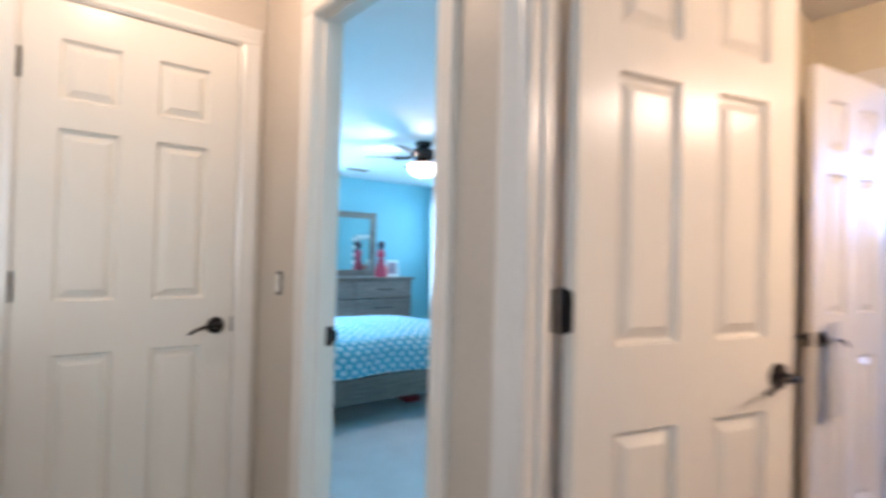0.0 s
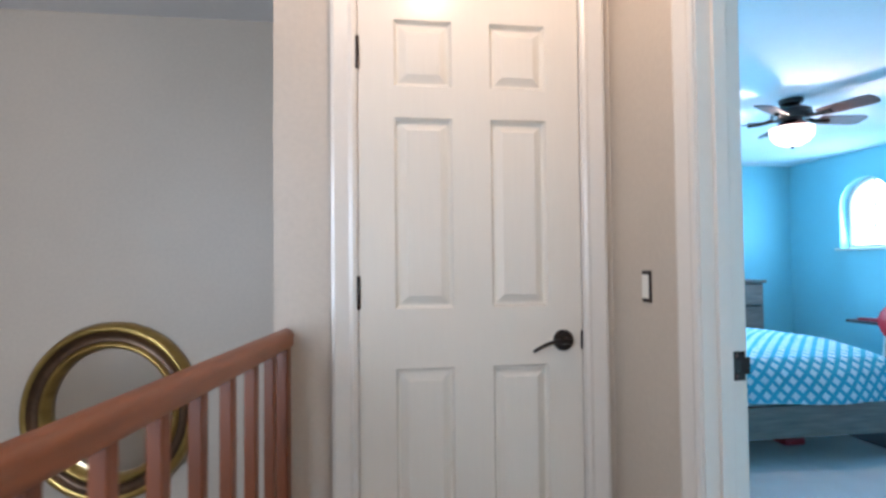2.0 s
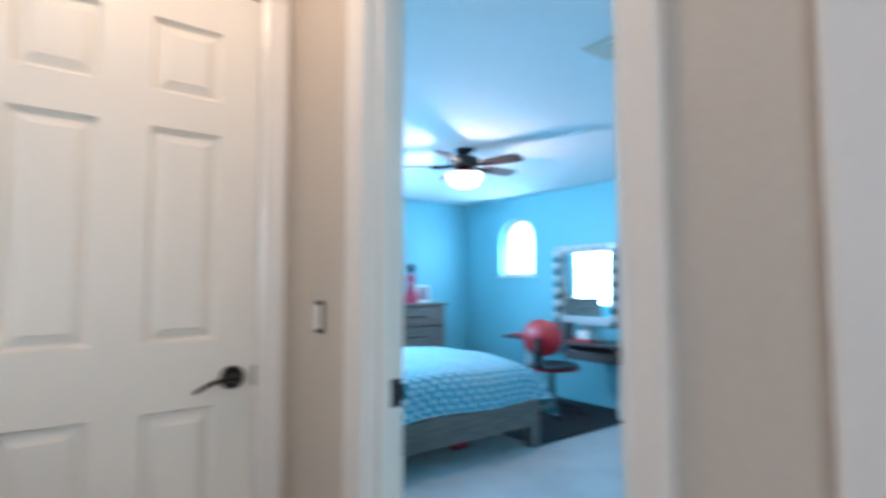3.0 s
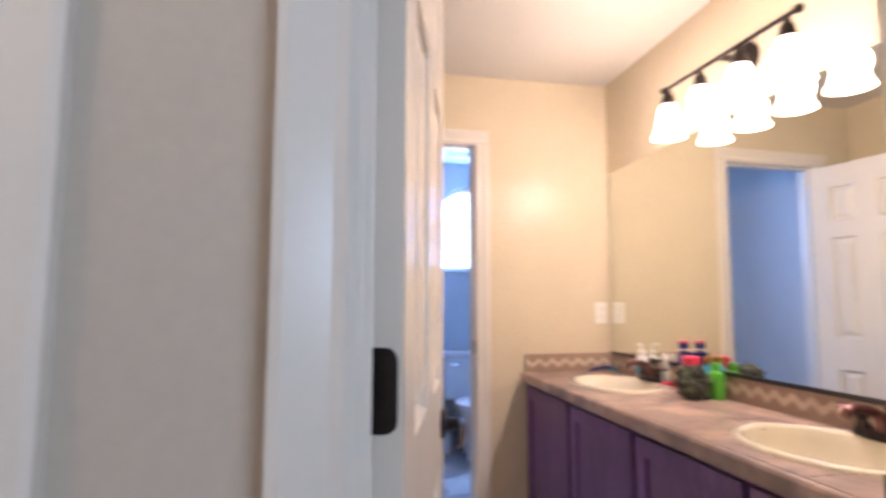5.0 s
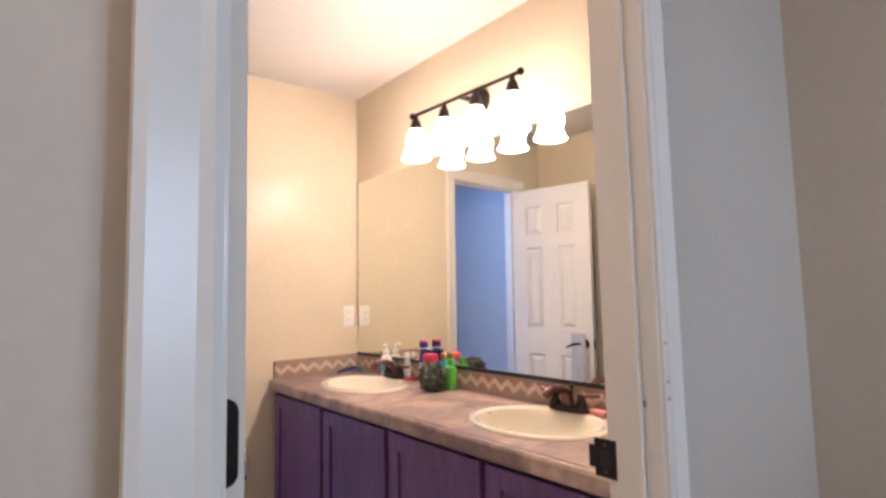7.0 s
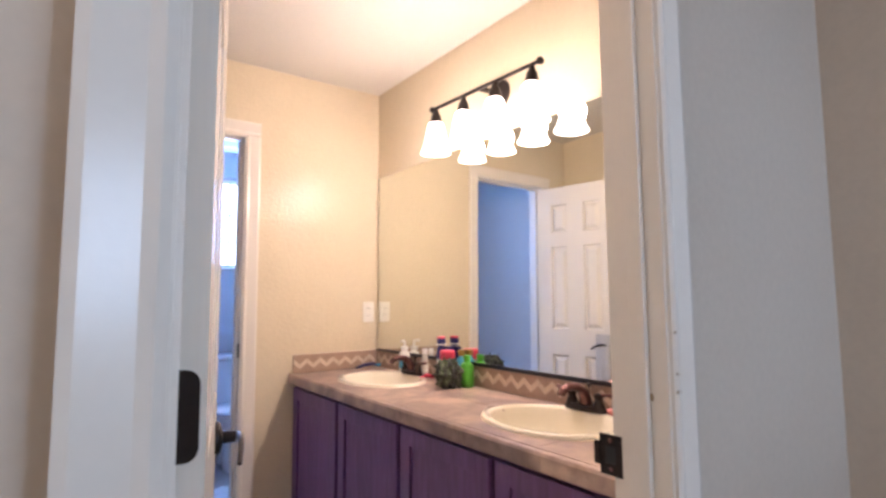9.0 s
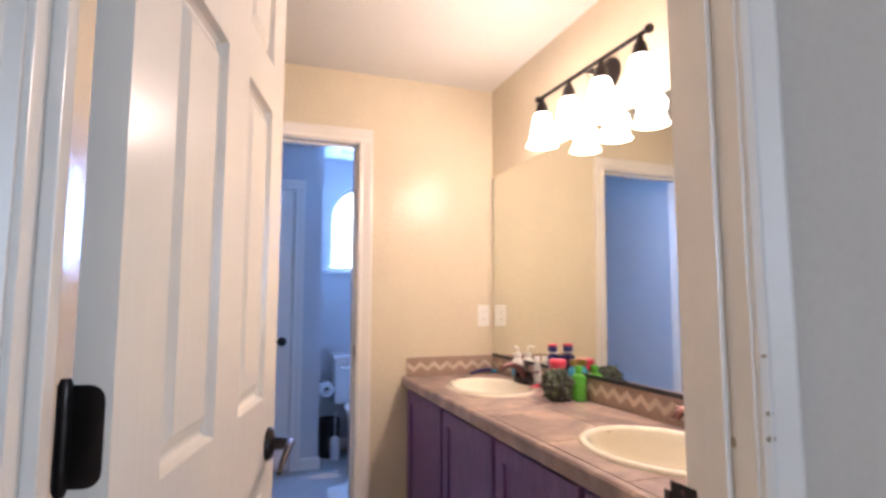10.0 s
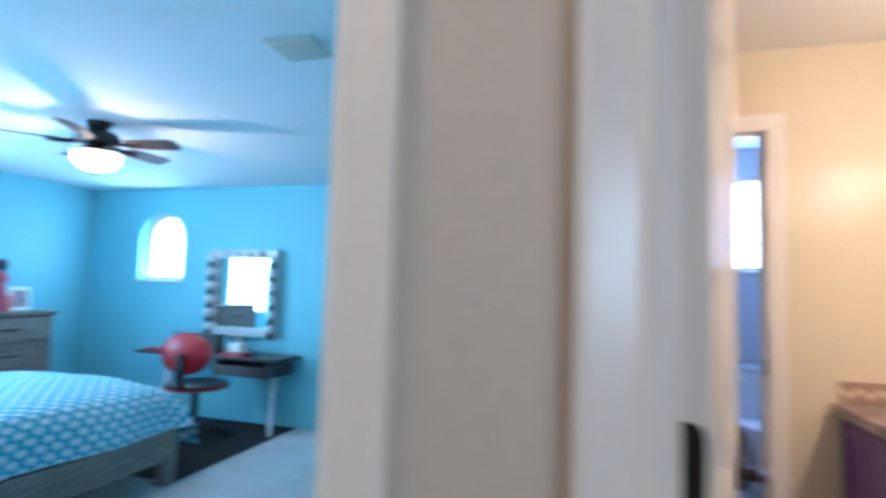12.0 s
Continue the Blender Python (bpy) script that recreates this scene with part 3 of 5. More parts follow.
def wall_plate(name, label, m, kind):
    """A cover plate in the local plane x, z facing -y."""
    root = thing(name, label, kind, m)
    part("plate", boxes((-0.035, 0.035, -0.006, 0.0, -0.057, 0.057), bevel=0.003), PLATE, root)
    if kind == "light switch":
        part("rocker", boxes((-0.017, 0.017, -0.010, -0.006, -0.034, 0.034), bevel=0.002), PLATE, root)
    else:
        for dz in (-0.02, 0.02):
            f = part("socket_face", boxes((-0.017, 0.017, -0.009, -0.006, dz - 0.014, dz + 0.014), bevel=0.002), PLATE, root)
            part("slot", boxes((-0.008, -0.006, -0.0095, -0.009, dz - 0.004, dz + 0.006)), SLOT, f)
            part("slot", boxes((0.006, 0.008, -0.0095, -0.009, dz - 0.004, dz + 0.006)), SLOT, f)
    return root


wall_plate("outlet", "ivory wall outlet beside the vanity mirror", Matrix.Translation((1.361, YF, 1.131)), "outlet")
sw = thing("light_switch", "white rocker switch with a dark bronze surround", "light switch", Matrix.Translation((-1.274, 0, 1.089)))
part("surround", boxes((-0.022, 0.022, -0.005, 0, -0.044, 0.044), bevel=0.002), BRONZE, sw)
part("rocker", boxes((-0.016, 0.016, -0.009, -0.005, -0.033, 0.033), bevel=0.002), PLATE, sw)

# ---- baseboards ----
BASE = [(0, 0), (0, 0.013), (0.07, 0.013), (0.085, 0.006), (0.085, 0)]


def baseboard(p0, p1, out):
    bm = extrude_profile(bmesh.new(), BASE, p0, p1, (0, 0, 1), out)
    return structure("baseboard", bm, TRIM, "white painted baseboard", "trim")


baseboard((LX1 + 0.08, YL, 0), (0.65, YL, 0), (0, -1, 0))
baseboard((0.65, YL - 0.013, 0), (0.65, YB, 0), (1, 0, 0))
baseboard((0.65, YB, 0), (XM, YB, 0), (0, -1, 0))
baseboard((BX1 + 0.08, 0, 0), (AX0 - 0.08, 0, 0), (0, -1, 0))
baseboard((AX1 + 0.06, YH, 0), (1.41, YH, 0), (0, -1, 0))
baseboard((XC, 0, 0), (BX0 - 0.08, 0, 0), (0, -1, 0))


# ---- windows ----
def arch_window(name, label, a, b, y, sill, spring, panes):
    root = tagged(new(name), label, "window", kind="structure")
    r, c = (b - a) / 2, (a + b) / 2
    path = [(a, sill)] + [(c - r * math.cos(math.pi * i / 20), spring + r * math.sin(math.pi * i / 20)) for i in range(21)] + [(b, sill)]
    bm = bmesh.new()
    n = len(path)
    for w0, y0, y1 in ((0.028, y, y + 0.05),):
        outer = [Vector((x, 0, z)) for x, z in path]
        inner = []
        for x, z in path:
            d = Vector((c - x, 0, (spring if z > spring else z) - z))
            if z <= spring:
                inner.append(Vector((x + (w0 if x < c else -w0), 0, z + (w0 if z == sill else 0))))
            else:
                inner.append(Vector((x, 0, z)) + d.normalized() * w0)
        vs = [[bm.verts.new((p.x, yy, p.z)) for p in row] for yy in (y0, y1) for row in (outer, inner)]
        for i in range(n):
            j = (i + 1) % n
            bm.faces.new((vs[0][i], vs[0][j], vs[1][j], vs[1][i]))
            bm.faces.new((vs[2][i], vs[3][i], vs[3][j], vs[2][j]))
            bm.faces.new((vs[1][i], vs[1][j], vs[3][j], vs[3][i]))
            bm.faces.new((vs[0][i], vs[2][i], vs[2][j], vs[0][j]))
    part("window_frame", bm, TRIM, root)
    for z in panes:
        part("glazing_bar", boxes((a + 0.02, b - 0.02, y + 0.018, y + 0.032, z - 0.006, z + 0.006)), TRIM, root)
    part("glazing_bar", boxes((c - 0.006, c + 0.006, y + 0.016, y + 0.034, sill + 0.02, spring + r - 0.02)), TRIM, root)
    bm = bmesh.new()
    face = bm.faces.new([bm.verts.new((x, y + 0.025, z)) for x, z in path])
    g = part("pane", bm, GLASS, root)
    g.visible_shadow = False
    part("window_sill", boxes((a - 0.03, b + 0.03, y - 0.13, y, sill - 0.022, sill), bevel=0.004), TRIM, root)
    return root


arch_window("window_1", "bright arched window over the toilet", 0.77, 1.37, YB + 0.09, 1.465, 1.91, (1.68, 1.91))
arch_window("window_2", "bright arched window in the turquoise bedroom wall", -4.45, -3.93, YBN + 0.09, 1.26, 1.655, (1.46, 1.655))
w3 = tagged(new("window_3"), "bright square-headed bedroom window with white frame", "window", kind="structure")
for zz in (0.8, 1.34, 1.87):
    part("window_frame", boxes((XBW - 0.08, XBW - 0.03, 0.55, 1.45, zz, zz + 0.03)), TRIM, w3)
for yy in (0.55, 0.985, 1.42):
    part("window_frame", boxes((XBW - 0.078, XBW - 0.032, yy, yy + 0.03, 0.83, 1.87)), TRIM, w3)
tagged(finish("backdrop", boxes((-6.2, 2.6, YBN + 1.6, YBN + 1.65, 0.0, 3.6)), SKYCARD), "bright overcast sky behind the windows", "sky", kind="structure")
tagged(finish("backdrop", boxes((XBW - 1.4, XBW - 1.35, -0.6, 2.8, 0.0, 3.0)), SKYCARD), "bright overcast sky behind the bedroom window", "sky", kind="structure")

# ---- stair railing and mirror ----
rail = thing("stair_railing", "red oak stair railing with square balusters", "railing", Matrix.Translation((XC, -1.005, 0)) @ Matrix.Rotation(radians(-8), 4, "Z"))
RAILP = [(-0.019, 0.012), (-0.023, 0.024), (-0.020, 0.030), (-0.024, 0.042), (-0.016, 0.058), (0, 0.065), (0.016, 0.058), (0.024, 0.042), (0.020, 0.030), (0.023, 0.024), (0.019, 0.012)]
bm = extrude_profile(bmesh.new(), RAILP, (0.006, 0, 0.912), (2.90, 0, 0.922), (0, 1, 0), (0, 0, 1))
part("handrail", bm, OAK, rail, "rounded red oak handrail", smooth=50)
bm = boxes((0.008, 2.90, -0.03, 0.03, 0.001, 0.03), bevel=0.004)
part("base_rail", bm, OAK, rail)
_bal = bmesh.new()
box(_bal, -0.0135, 0.0135, -0.0135, 0.0135, 0.03, 0.928, bevel=0.003)
first = None
for i in range(20):
    x = 0.146 + i * 0.138
    if first is None:
        first = part("baluster", _bal, OAKV, rail)
    ob = first if i == 0 else new("baluster", first.data)
    ob.parent = rail
    ob.location = (x, 0, 0)

part("wall_post", boxes((0.012, 0.050, -0.0165, 0.0165, 0.03, 0.926), bevel=0.003), OAKV, rail, "red oak half post against the wall")
rm = thing("round_mirror", "round wall mirror in a wide antique gold frame", "mirror", Matrix.Translation((-2.70, -1.99, 0.462)) @ Matrix.Rotation(radians(90), 4, "Y") @ Matrix.Diagonal((1.11, 1.02, 1.7, 1)))
bm = lathe(bmesh.new(), [(0.385, 0.002), (0.388, 0.02), (0.377, 0.045), (0.364, 0.052), (0.350, 0.046)], 64, cap=False)
part("outer_ring", bm, GOLD, rm, "burnished gold outer moulding", smooth=60)
bm = lathe(bmesh.new(), [(0.350, 0.046), (0.338, 0.036), (0.320, 0.033), (0.306, 0.036)], 64, cap=False)
part("dark_groove", bm, DARKGOLD, rm, "dark worn groove", smooth=60)
bm = lathe(bmesh.new(), [(0.306, 0.036), (0.297, 0.046), (0.284, 0.046), (0.276, 0.036), (0.270, 0.012)], 64, cap=False)
part("inner_ring", bm, GOLD, rm, "gold inner bead", smooth=60)
bm = lathe(bmesh.new(), [(0.274, 0.004), (0.274, 0.012)], 64)
part("mirror_glass", bm, MIRROR, rm)

# ---- lamps ----
lamp("hall_bulb", "POINT", 16.5, (1.0, 0.78, 0.56), Matrix.Translation((-0.90, -0.52, 2.30)), 0.09)
hl = thing("ceiling_light", "round frosted ceiling light with bronze rim on the landing", "ceiling light", Matrix.Translation((-0.90, -0.52, H)))
part("rim", lathe(bmesh.new(), [(0.15, -0.025), (0.155, -0.012), (0.15, 0)], 32), BRONZE, hl)
VL_Y = (1.475, 1.268, 1.062, 0.856)
vl = thing("vanity_light", "four-lamp dark bronze vanity light with frosted bell shades", "wall light", Matrix.Translation((XM, 1.158, 2.078)) @ Matrix.Rotation(radians(1.4), 4, "X"))
part("backplate", lathe(bmesh.new(), [(0.062, 0), (0.062, 0.010), (0.050, 0.020), (0.020, 0.028)], 28, Matrix.Rotation(radians(-90), 4, "Y")), BRONZE, vl, smooth=40)
part("arm", tube(bmesh.new(), [(-0.02, 0, 0), (-0.115, 0, 0)], 0.012, 12), BRONZE, vl)
bm = tube(bmesh.new(), [(-0.115, -0.345, 0), (-0.115, 0.345, 0)], 0.0085, 12)
for yy in (-0.345, 0.345):
    bmesh.ops.create_icosphere(bm, subdivisions=2, radius=0.016, matrix=Matrix.Translation((-0.115, yy, 0)))
part("bar", bm, BRONZE, vl, "dark bronze bar with ball ends", smooth=50)
SHADE = [(0.024, -0.062), (0.036, -0.085), (0.043, -0.12), (0.048, -0.16), (0.056, -0.19), (0.068, -0.212), (0.066, -0.212), (0.053, -0.188), (0.045, -0.16), (0.040, -0.12), (0.033, -0.087)]
for y in VL_Y:
    mm = Matrix.Translation((-0.115, y - 1.158, 0))
    cup = part("cup", lathe(bmesh.new(), [(0.010, -0.005), (0.013, -0.022), (0.022, -0.034), (0.026, -0.060), (0.031, -0.072)], 20, mm), BRONZE, vl, smooth=40)
    sh = part("shade", lathe(bmesh.new(), SHADE, 28, mm, cap=False), GLOW, vl, "lit frosted glass bell shade", smooth=60)
    sh.visible_shadow = False
    lamp("vanity_bulb", "POINT", 10.2, (1.0, 0.83, 0.70), Matrix.Translation((XM - 0.115, y, 1.935)), 0.055)

# ---- bathroom: mirror, vanity, sinks ----
vm = thing("vanity_mirror", "large frameless wall mirror with a dark lower channel", "mirror", Matrix.Translation((XM, 0, 0.917)))
# the sheet leans back a little, its foot standing out in the channel
bm = boxes((-0.006, -0.001, 0.165, YF - 0.020, 0.008, 0.985))
for v in bm.verts:
    v.co.x -= 0.007 * (1 - v.co.z / 0.985)
part("mirror_glass", bm, MIRROR_BATH, vm)
part("lower_channel", boxes((-0.016, 0.0, 0.16, YF - 0.015, -0.006, 0.010), bevel=0.001), BLACKP, vm, "thin black channel")
part("edge_strip", boxes((-0.008, 0.0, YF - 0.019, YF - 0.015, 0.008, 0.985)), STEEL, vm)

CT, CF = 0.825, 0.899          # counter top height and front
VY0 = 0.16
vy = [VY0, 0.670, 1.175, 1.688, YF - 0.002]
for i in range(4):
    y0, y1 = vy[i], vy[i + 1]
    cab = thing("vanity_cabinet", "dark purple-brown stained vanity cabinet with panelled door", "cabinet", Matrix.Translation((0.924, (y0 + y1) / 2, 0)), "vanity cabinets under the counter")
    w = (y1 - y0) / 2
    part("body", boxes((0.02, XM - 0.924 - 0.004, -w + 0.0005, w - 0.0005, 0.09, 0.660), (0.02, 0.045, -w + 0.0005, w - 0.0005, 0.660, 0.779)), VANITY, cab)
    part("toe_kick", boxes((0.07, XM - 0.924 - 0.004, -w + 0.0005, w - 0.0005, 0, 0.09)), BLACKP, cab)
    bm = bmesh.new()
    a, b, c, d = -w + 0.014, w - 0.014, 0.115, 0.757
    for q in ((a, a + 0.058, c, d), (b - 0.058, b, c, d), (a + 0.058, b - 0.058, c, c + 0.058), (a + 0.058, b - 0.058, d - 0.058, d)):
        box(bm, 0.0, 0.0195, q[0], q[1], q[2], q[3], bevel=0.002)
    dr = part("cabinet_door", bm, VANITY, cab)
    part("door_panel", boxes((0.010, 0.018, a + 0.05, b - 0.05, c + 0.05, d - 0.05)), VANITY, dr)
counter = thing("vanity_counter", "brown slate tiled vanity counter with two oval sinks", "counter", Matrix.Translation((0, 0, 0)))
SINKS = ((1.178, 1.748), (1.178, 0.680))
SA, SB = 0.173, 0.227          # half axes of the cut-outs along x and y


def in_sink(x, y, grow=0.0):
    return any(((x - sx) / (SA + grow)) ** 2 + ((y - sy) / (SB + grow)) ** 2 < 1 for sx, sy in SINKS)


def tile_mesh(x0, x1, y0, y1, z0, z1):
    """A tile, or the rest of one round a sink's cut-out."""
    cut = any(x0 < sx + SA and x1 > sx - SA and y0 < sy + SB and y1 > sy - SB for sx, sy in SINKS)
    if not cut:
        return boxes((x0, x1, y0, y1, z0, z1), bevel=0.0015)
    bm = bmesh.new()
    n = max(8, int((y1 - y0) / 0.011))
    for i in range(n):
        a, b = y0 + (y1 - y0) * i / n, y0 + (y1 - y0) * (i + 1) / n
        m = (a + b) / 2
        spans = [(x0, x1)]
        for sx, sy in SINKS:
            q = 1 - ((m - sy) / (SB - 0.006)) ** 2
            if q > 0:
                h = (SA - 0.006) * math.sqrt(q)
                spans = [s for u, v in spans for s in ((u, min(v, sx - h)), (max(u, sx + h), v)) if s[1] - s[0] > 0.002]
        for u, v in spans:
            box(bm, u, v, a, b, z0, z1)
    return bm


part("counter_base", tile_mesh(CF + 0.006, XM - 0.004, VY0, YF - 0.003, 0.780, CT - 0.003), GROUT, counter, "grout bed")
xs_t = [CF + 0.030, CF + 0.285, XM - 0.016]
ny = 6
for i in range(len(xs_t) - 1):
    for j in range(ny + 1):
        y0 = max(VY0, VY0 + (j - (0.5 if i else 0.0)) * 0.345)
        y1 = min(YF - 0.016, VY0 + (j + 1 - (0.5 if i else 0.0)) * 0.345)
        if y1 - y0 > 0.02:
            part("tile", tile_mesh(xs_t[i] + 0.0015, xs_t[i + 1] - 0.0015, y0 + 0.0015, y1 - 0.0015, CT - 0.008, CT), SLATE, counter)
for j in range(7):
    y0, y1 = VY0 + j * 0.30, min(YF - 0.003, VY0 + (j + 1) * 0.30)
    if y1 - y0 < 0.02:
        continue
    bm = extrude_profile(bmesh.new(), [(0, 0), (0, 0.038), (0.005, 0.045), (0.014, 0.0465), (0.030, 0.044), (0.030, 0.038), (0.007, 0.036), (0.007, 0)],
                         (CF, y0 + 0.001, CT - 0.045), (CF, y1 - 0.001, CT - 0.045), (1, 0, 0), (0, 0, 1))
    part("edge_tile", bm, SLATE, counter)


def splash(label, origin, along, out, length):
    """A strip of brown tile with a raised light zigzag."""
    root = thing("backsplash", label, "backsplash", Matrix.Translation(origin))
    al, ou = Vector(along), Vector(out)
    bm = extrude_profile(bmesh.new(), [(0, 0), (0.010, 0), (0.010, 0.090), (0.007, 0.093), (0, 0.093)], (0, 0, 0), al * length, ou, (0, 0, 1))
    part("strip", bm, CHEV_D, root)
    hp, w = 0.0365, 0.024
    meshes = {}
    k = 0
    u = 0.0
    while u + hp <= length:
        up = k % 2
        if up not in meshes:
            bm = bmesh.new()
            za, zb = (0.020, 0.048) if up else (0.048, 0.020)
            q = [(0.0008, za), (hp - 0.0008, zb), (hp - 0.0008, zb + w), (0.0008, za + w)]
            f = [bm.verts.new(al * p + ou * 0.0095 + Vector((0, 0, z))) for p, z in q]
            g = [bm.verts.new(al * p + ou * 0.0118 + Vector((0, 0, z))) for p, z in q]
            bm.faces.new(f); bm.faces.new(g)
            for i in range(4):
                bm.faces.new((f[i], f[(i + 1) % 4], g[(i + 1) % 4], g[i]))
            meshes[up] = part("chevron_tile", bm, CHEV_L, root)
            ob = meshes[up]
        else:
            ob = new("chevron_tile", meshes[up].data)
            ob.parent = root
        ob.location = al * u
        u += hp
        k += 1
    return root


splash("brown tile backsplash with a pale zigzag under the mirror", (XM - 0.001, VY0, CT), (0, 1, 0), (-1, 0, 0), YF - VY0 - 0.012)
splash("brown tile side splash with a pale zigzag", (CF + 0.025, YF - 0.001, CT), (1, 0, 0), (0, -1, 0), XM - CF - 0.036)


def sink(sx, sy):
    root = thing("sink", "cream oval drop-in sink set in the tiled counter", "sink", Matrix.Translation((sx, sy, CT)), "two oval sinks")
    prof = [(1.11, 0.000), (1.105, 0.007), (1.08, 0.011), (1.03, 0.012), (0.985, 0.011), (0.955, 0.0), (0.93, -0.02), (0.86, -0.07), (0.70, -0.115), (0.42, -0.138), (0.12, -0.142),
            (0.12, -0.150), (0.46, -0.146), (0.74, -0.122), (0.90, -0.074), (0.955, -0.02)]
    bm = lathe(bmesh.new(), prof, 56, Matrix.Diagonal((SA, SB, 1, 1)), cap=False)
    part("basin", bm, CREAM, root, smooth=60)
    part("drain", lathe(bmesh.new(), [(0.032, -0.146), (0.034, -0.139), (0.022, -0.138), (0.020, -0.141)], 24), BRONZE, root)
    return root


def faucet(sx, sy):
    """A two-handled centre-set faucet whose spout reaches towards -x."""
    root = thing("faucet", "dark oil-rubbed bronze faucet with two lever handles", "faucet", Matrix.Translation((sx, sy, CT + 0.011)) @ Matrix.Diagonal((1.0, 1.05, 0.95, 1)), "two bronze faucets")
    bm = lathe(bmesh.new(), [(1.0, 0), (1.0, 0.010), (0.92, 0.018), (0.6, 0.021)], 28, Matrix.Diagonal((0.027, 0.080, 1, 1)))
    part("base", bm, BRONZE, root, smooth=40)
    pts = [(0.004, 0, 0.014), (0.0, 0, 0.045), (-0.018, 0, 0.072), (-0.048, 0, 0.086), (-0.082, 0, 0.088), (-0.108, 0, 0.078), (-0.118, 0, 0.062)]
    part("spout", tube(bmesh.new(), pts, [0.020, 0.019, 0.017, 0.0145, 0.013, 0.013, 0.0125], 14), BRONZE_WORN, root, "worn bronze curved spout", smooth=60)
    part("lift_rod", lathe(bmesh.new(), [(0.003, 0.02), (0.003, 0.075), (0.008, 0.078), (0.008, 0.088), (0.003, 0.092)], 12, Matrix.Translation((0.022, 0, 0))), BRONZE, root, smooth=40)
    for s in (-1, 1):
        h = part("handle_post", lathe(bmesh.new(), [(0.021, 0.016), (0.017, 0.030), (0.012, 0.044), (0.016, 0.052), (0.013, 0.062), (0.004, 0.066)], 20, Matrix.Translation((0, s * 0.052, 0))), BRONZE, root, smooth=40)
        part("handle_lever", tube(bmesh.new(), [(0, s * 0.052, 0.056), (0.004, s * 0.085, 0.062), (0.006, s * 0.118, 0.066)], [0.007, 0.0055, 0.007], 10), BRONZE_WORN, h, smooth=50)
    return root


for sx, sy in SINKS:
    sink(sx, sy)
    faucet(sx + 0.172, sy + 0.008)

part("strike_lip", boxes((CY1 - CY0 - 0.008, CY1 - CY0 - 0.001, -0.0045, -0.001, 0.887, 0.945), bevel=0.001), BRONZE, closet, "dark bronze latch lip")

# ---- toilet room ----
toilet = thing("toilet", "white porcelain toilet with a lidded tank", "toilet", Matrix.Translation((1.03, YB - 0.02, 0)))
bm = boxes((-0.235, 0.235, -0.20, 0.0, 0.40, 0.745), bevel=0.02)
part("tank", bm, PORC, toilet)
part("tank_lid", boxes((-0.25, 0.25, -0.215, 0.002, 0.746, 0.785), bevel=0.012), PORC, toilet)
part("flush_lever", tube(bmesh.new(), [(-0.19, -0.205, 0.69), (-0.19, -0.225, 0.69), (-0.12, -0.228, 0.685)], 0.008, 10), STEEL, toilet, "chrome flush lever")
bm = lathe(bmesh.new(), [(0.55, 0.0), (0.56, 0.05), (0.50, 0.14), (0.62, 0.25), (0.95, 0.36), (1.0, 0.395), (0.94, 0.40), (0.75, 0.39), (0.5, 0.30), (0.2, 0.24)], 40,
           Matrix.Translation((0, -0.43, 0)) @ Matrix.Diagonal((0.185, 0.245, 1, 1)))
box(bm, -0.10, 0.10, -0.30, -0.02, 0.0, 0.395, bevel=0.02)
part("bowl", bm, PORC, toilet, smooth=45)
part("seat", lathe(bmesh.new(), [(1.0, 0.402), (1.03, 0.412), (1.0, 0.424), (0.0001, 0.430)], 40, Matrix.Translation((0, -0.42, 0)) @ Matrix.Diagonal((0.185, 0.235, 1, 1)), cap=False), PORC, toilet, "closed white seat lid", smooth=45)

tp = thing("toilet_paper_holder", "dark bronze paper holder with a white paper roll", "paper holder", Matrix.Translation((0.65, 3.80, 0.54)))
part("post", tube(bmesh.new(), [(0, 0, 0.05), (0.07, 0, 0.05), (0.075, 0, 0.03), (0.075, 0, 0.0)], 0.007, 10), BRONZE, tp)
part("spindle", tube(bmesh.new(), [(0.075, 0.065, 0), (0.075, -0.065, 0)], 0.010, 12), BRONZE, tp)
bm = lathe(bmesh.new(), [(0.020, -0.052), (0.055, -0.052), (0.055, 0.052), (0.020, 0.052), (0.020, -0.052)], 32, Matrix.Translation((0.075, 0, -0.008)) @ Matrix.Rotation(radians(90), 4, "X"), cap=False)
part("paper_roll", bm, SHEET, tp, "white toilet paper roll", smooth=40)

bin_ = thing("waste_bin", "small black plastic waste bin beside the toilet", "waste bin", Matrix.Translation((0.765, 3.90, 0)))
part("bucket", lathe(bmesh.new(), [(0.078, 0.0), (0.090, 0.28), (0.094, 0.285), (0.086, 0.285), (0.074, 0.012)], 28), BLACKP, bin_, smooth=40)
brush = thing("toilet_brush", "white toilet brush hanging at the bin", "toilet brush", Matrix.Translation((0.80, 3.79, 0)))
part("handle", tube(bmesh.new(), [(0, 0, 0.16), (0.0, 0, 0.32), (0.002, 0, 0.36)], [0.007, 0.006, 0.009], 10), PORC, brush)
part("holder", lathe(bmesh.new(), [(0.034, 0), (0.038, 0.06), (0.036, 0.15), (0.020, 0.17)], 24), PORC, brush, smooth=40)

cv = thing("exhaust_fan", "white square exhaust fan grille in the toilet ceiling", "vent", Matrix.Translation((0.95, 3.64, H)))
part("frame", boxes((-0.15, 0.15, -0.13, 0.13, -0.018, -0.001), bevel=0.004), TRIM, cv)
for i in range(9):
    part("slat", boxes((-0.12, 0.12, -0.10 + i * 0.024, -0.088 + i * 0.024, -0.024, -0.018)), TRIM, cv)


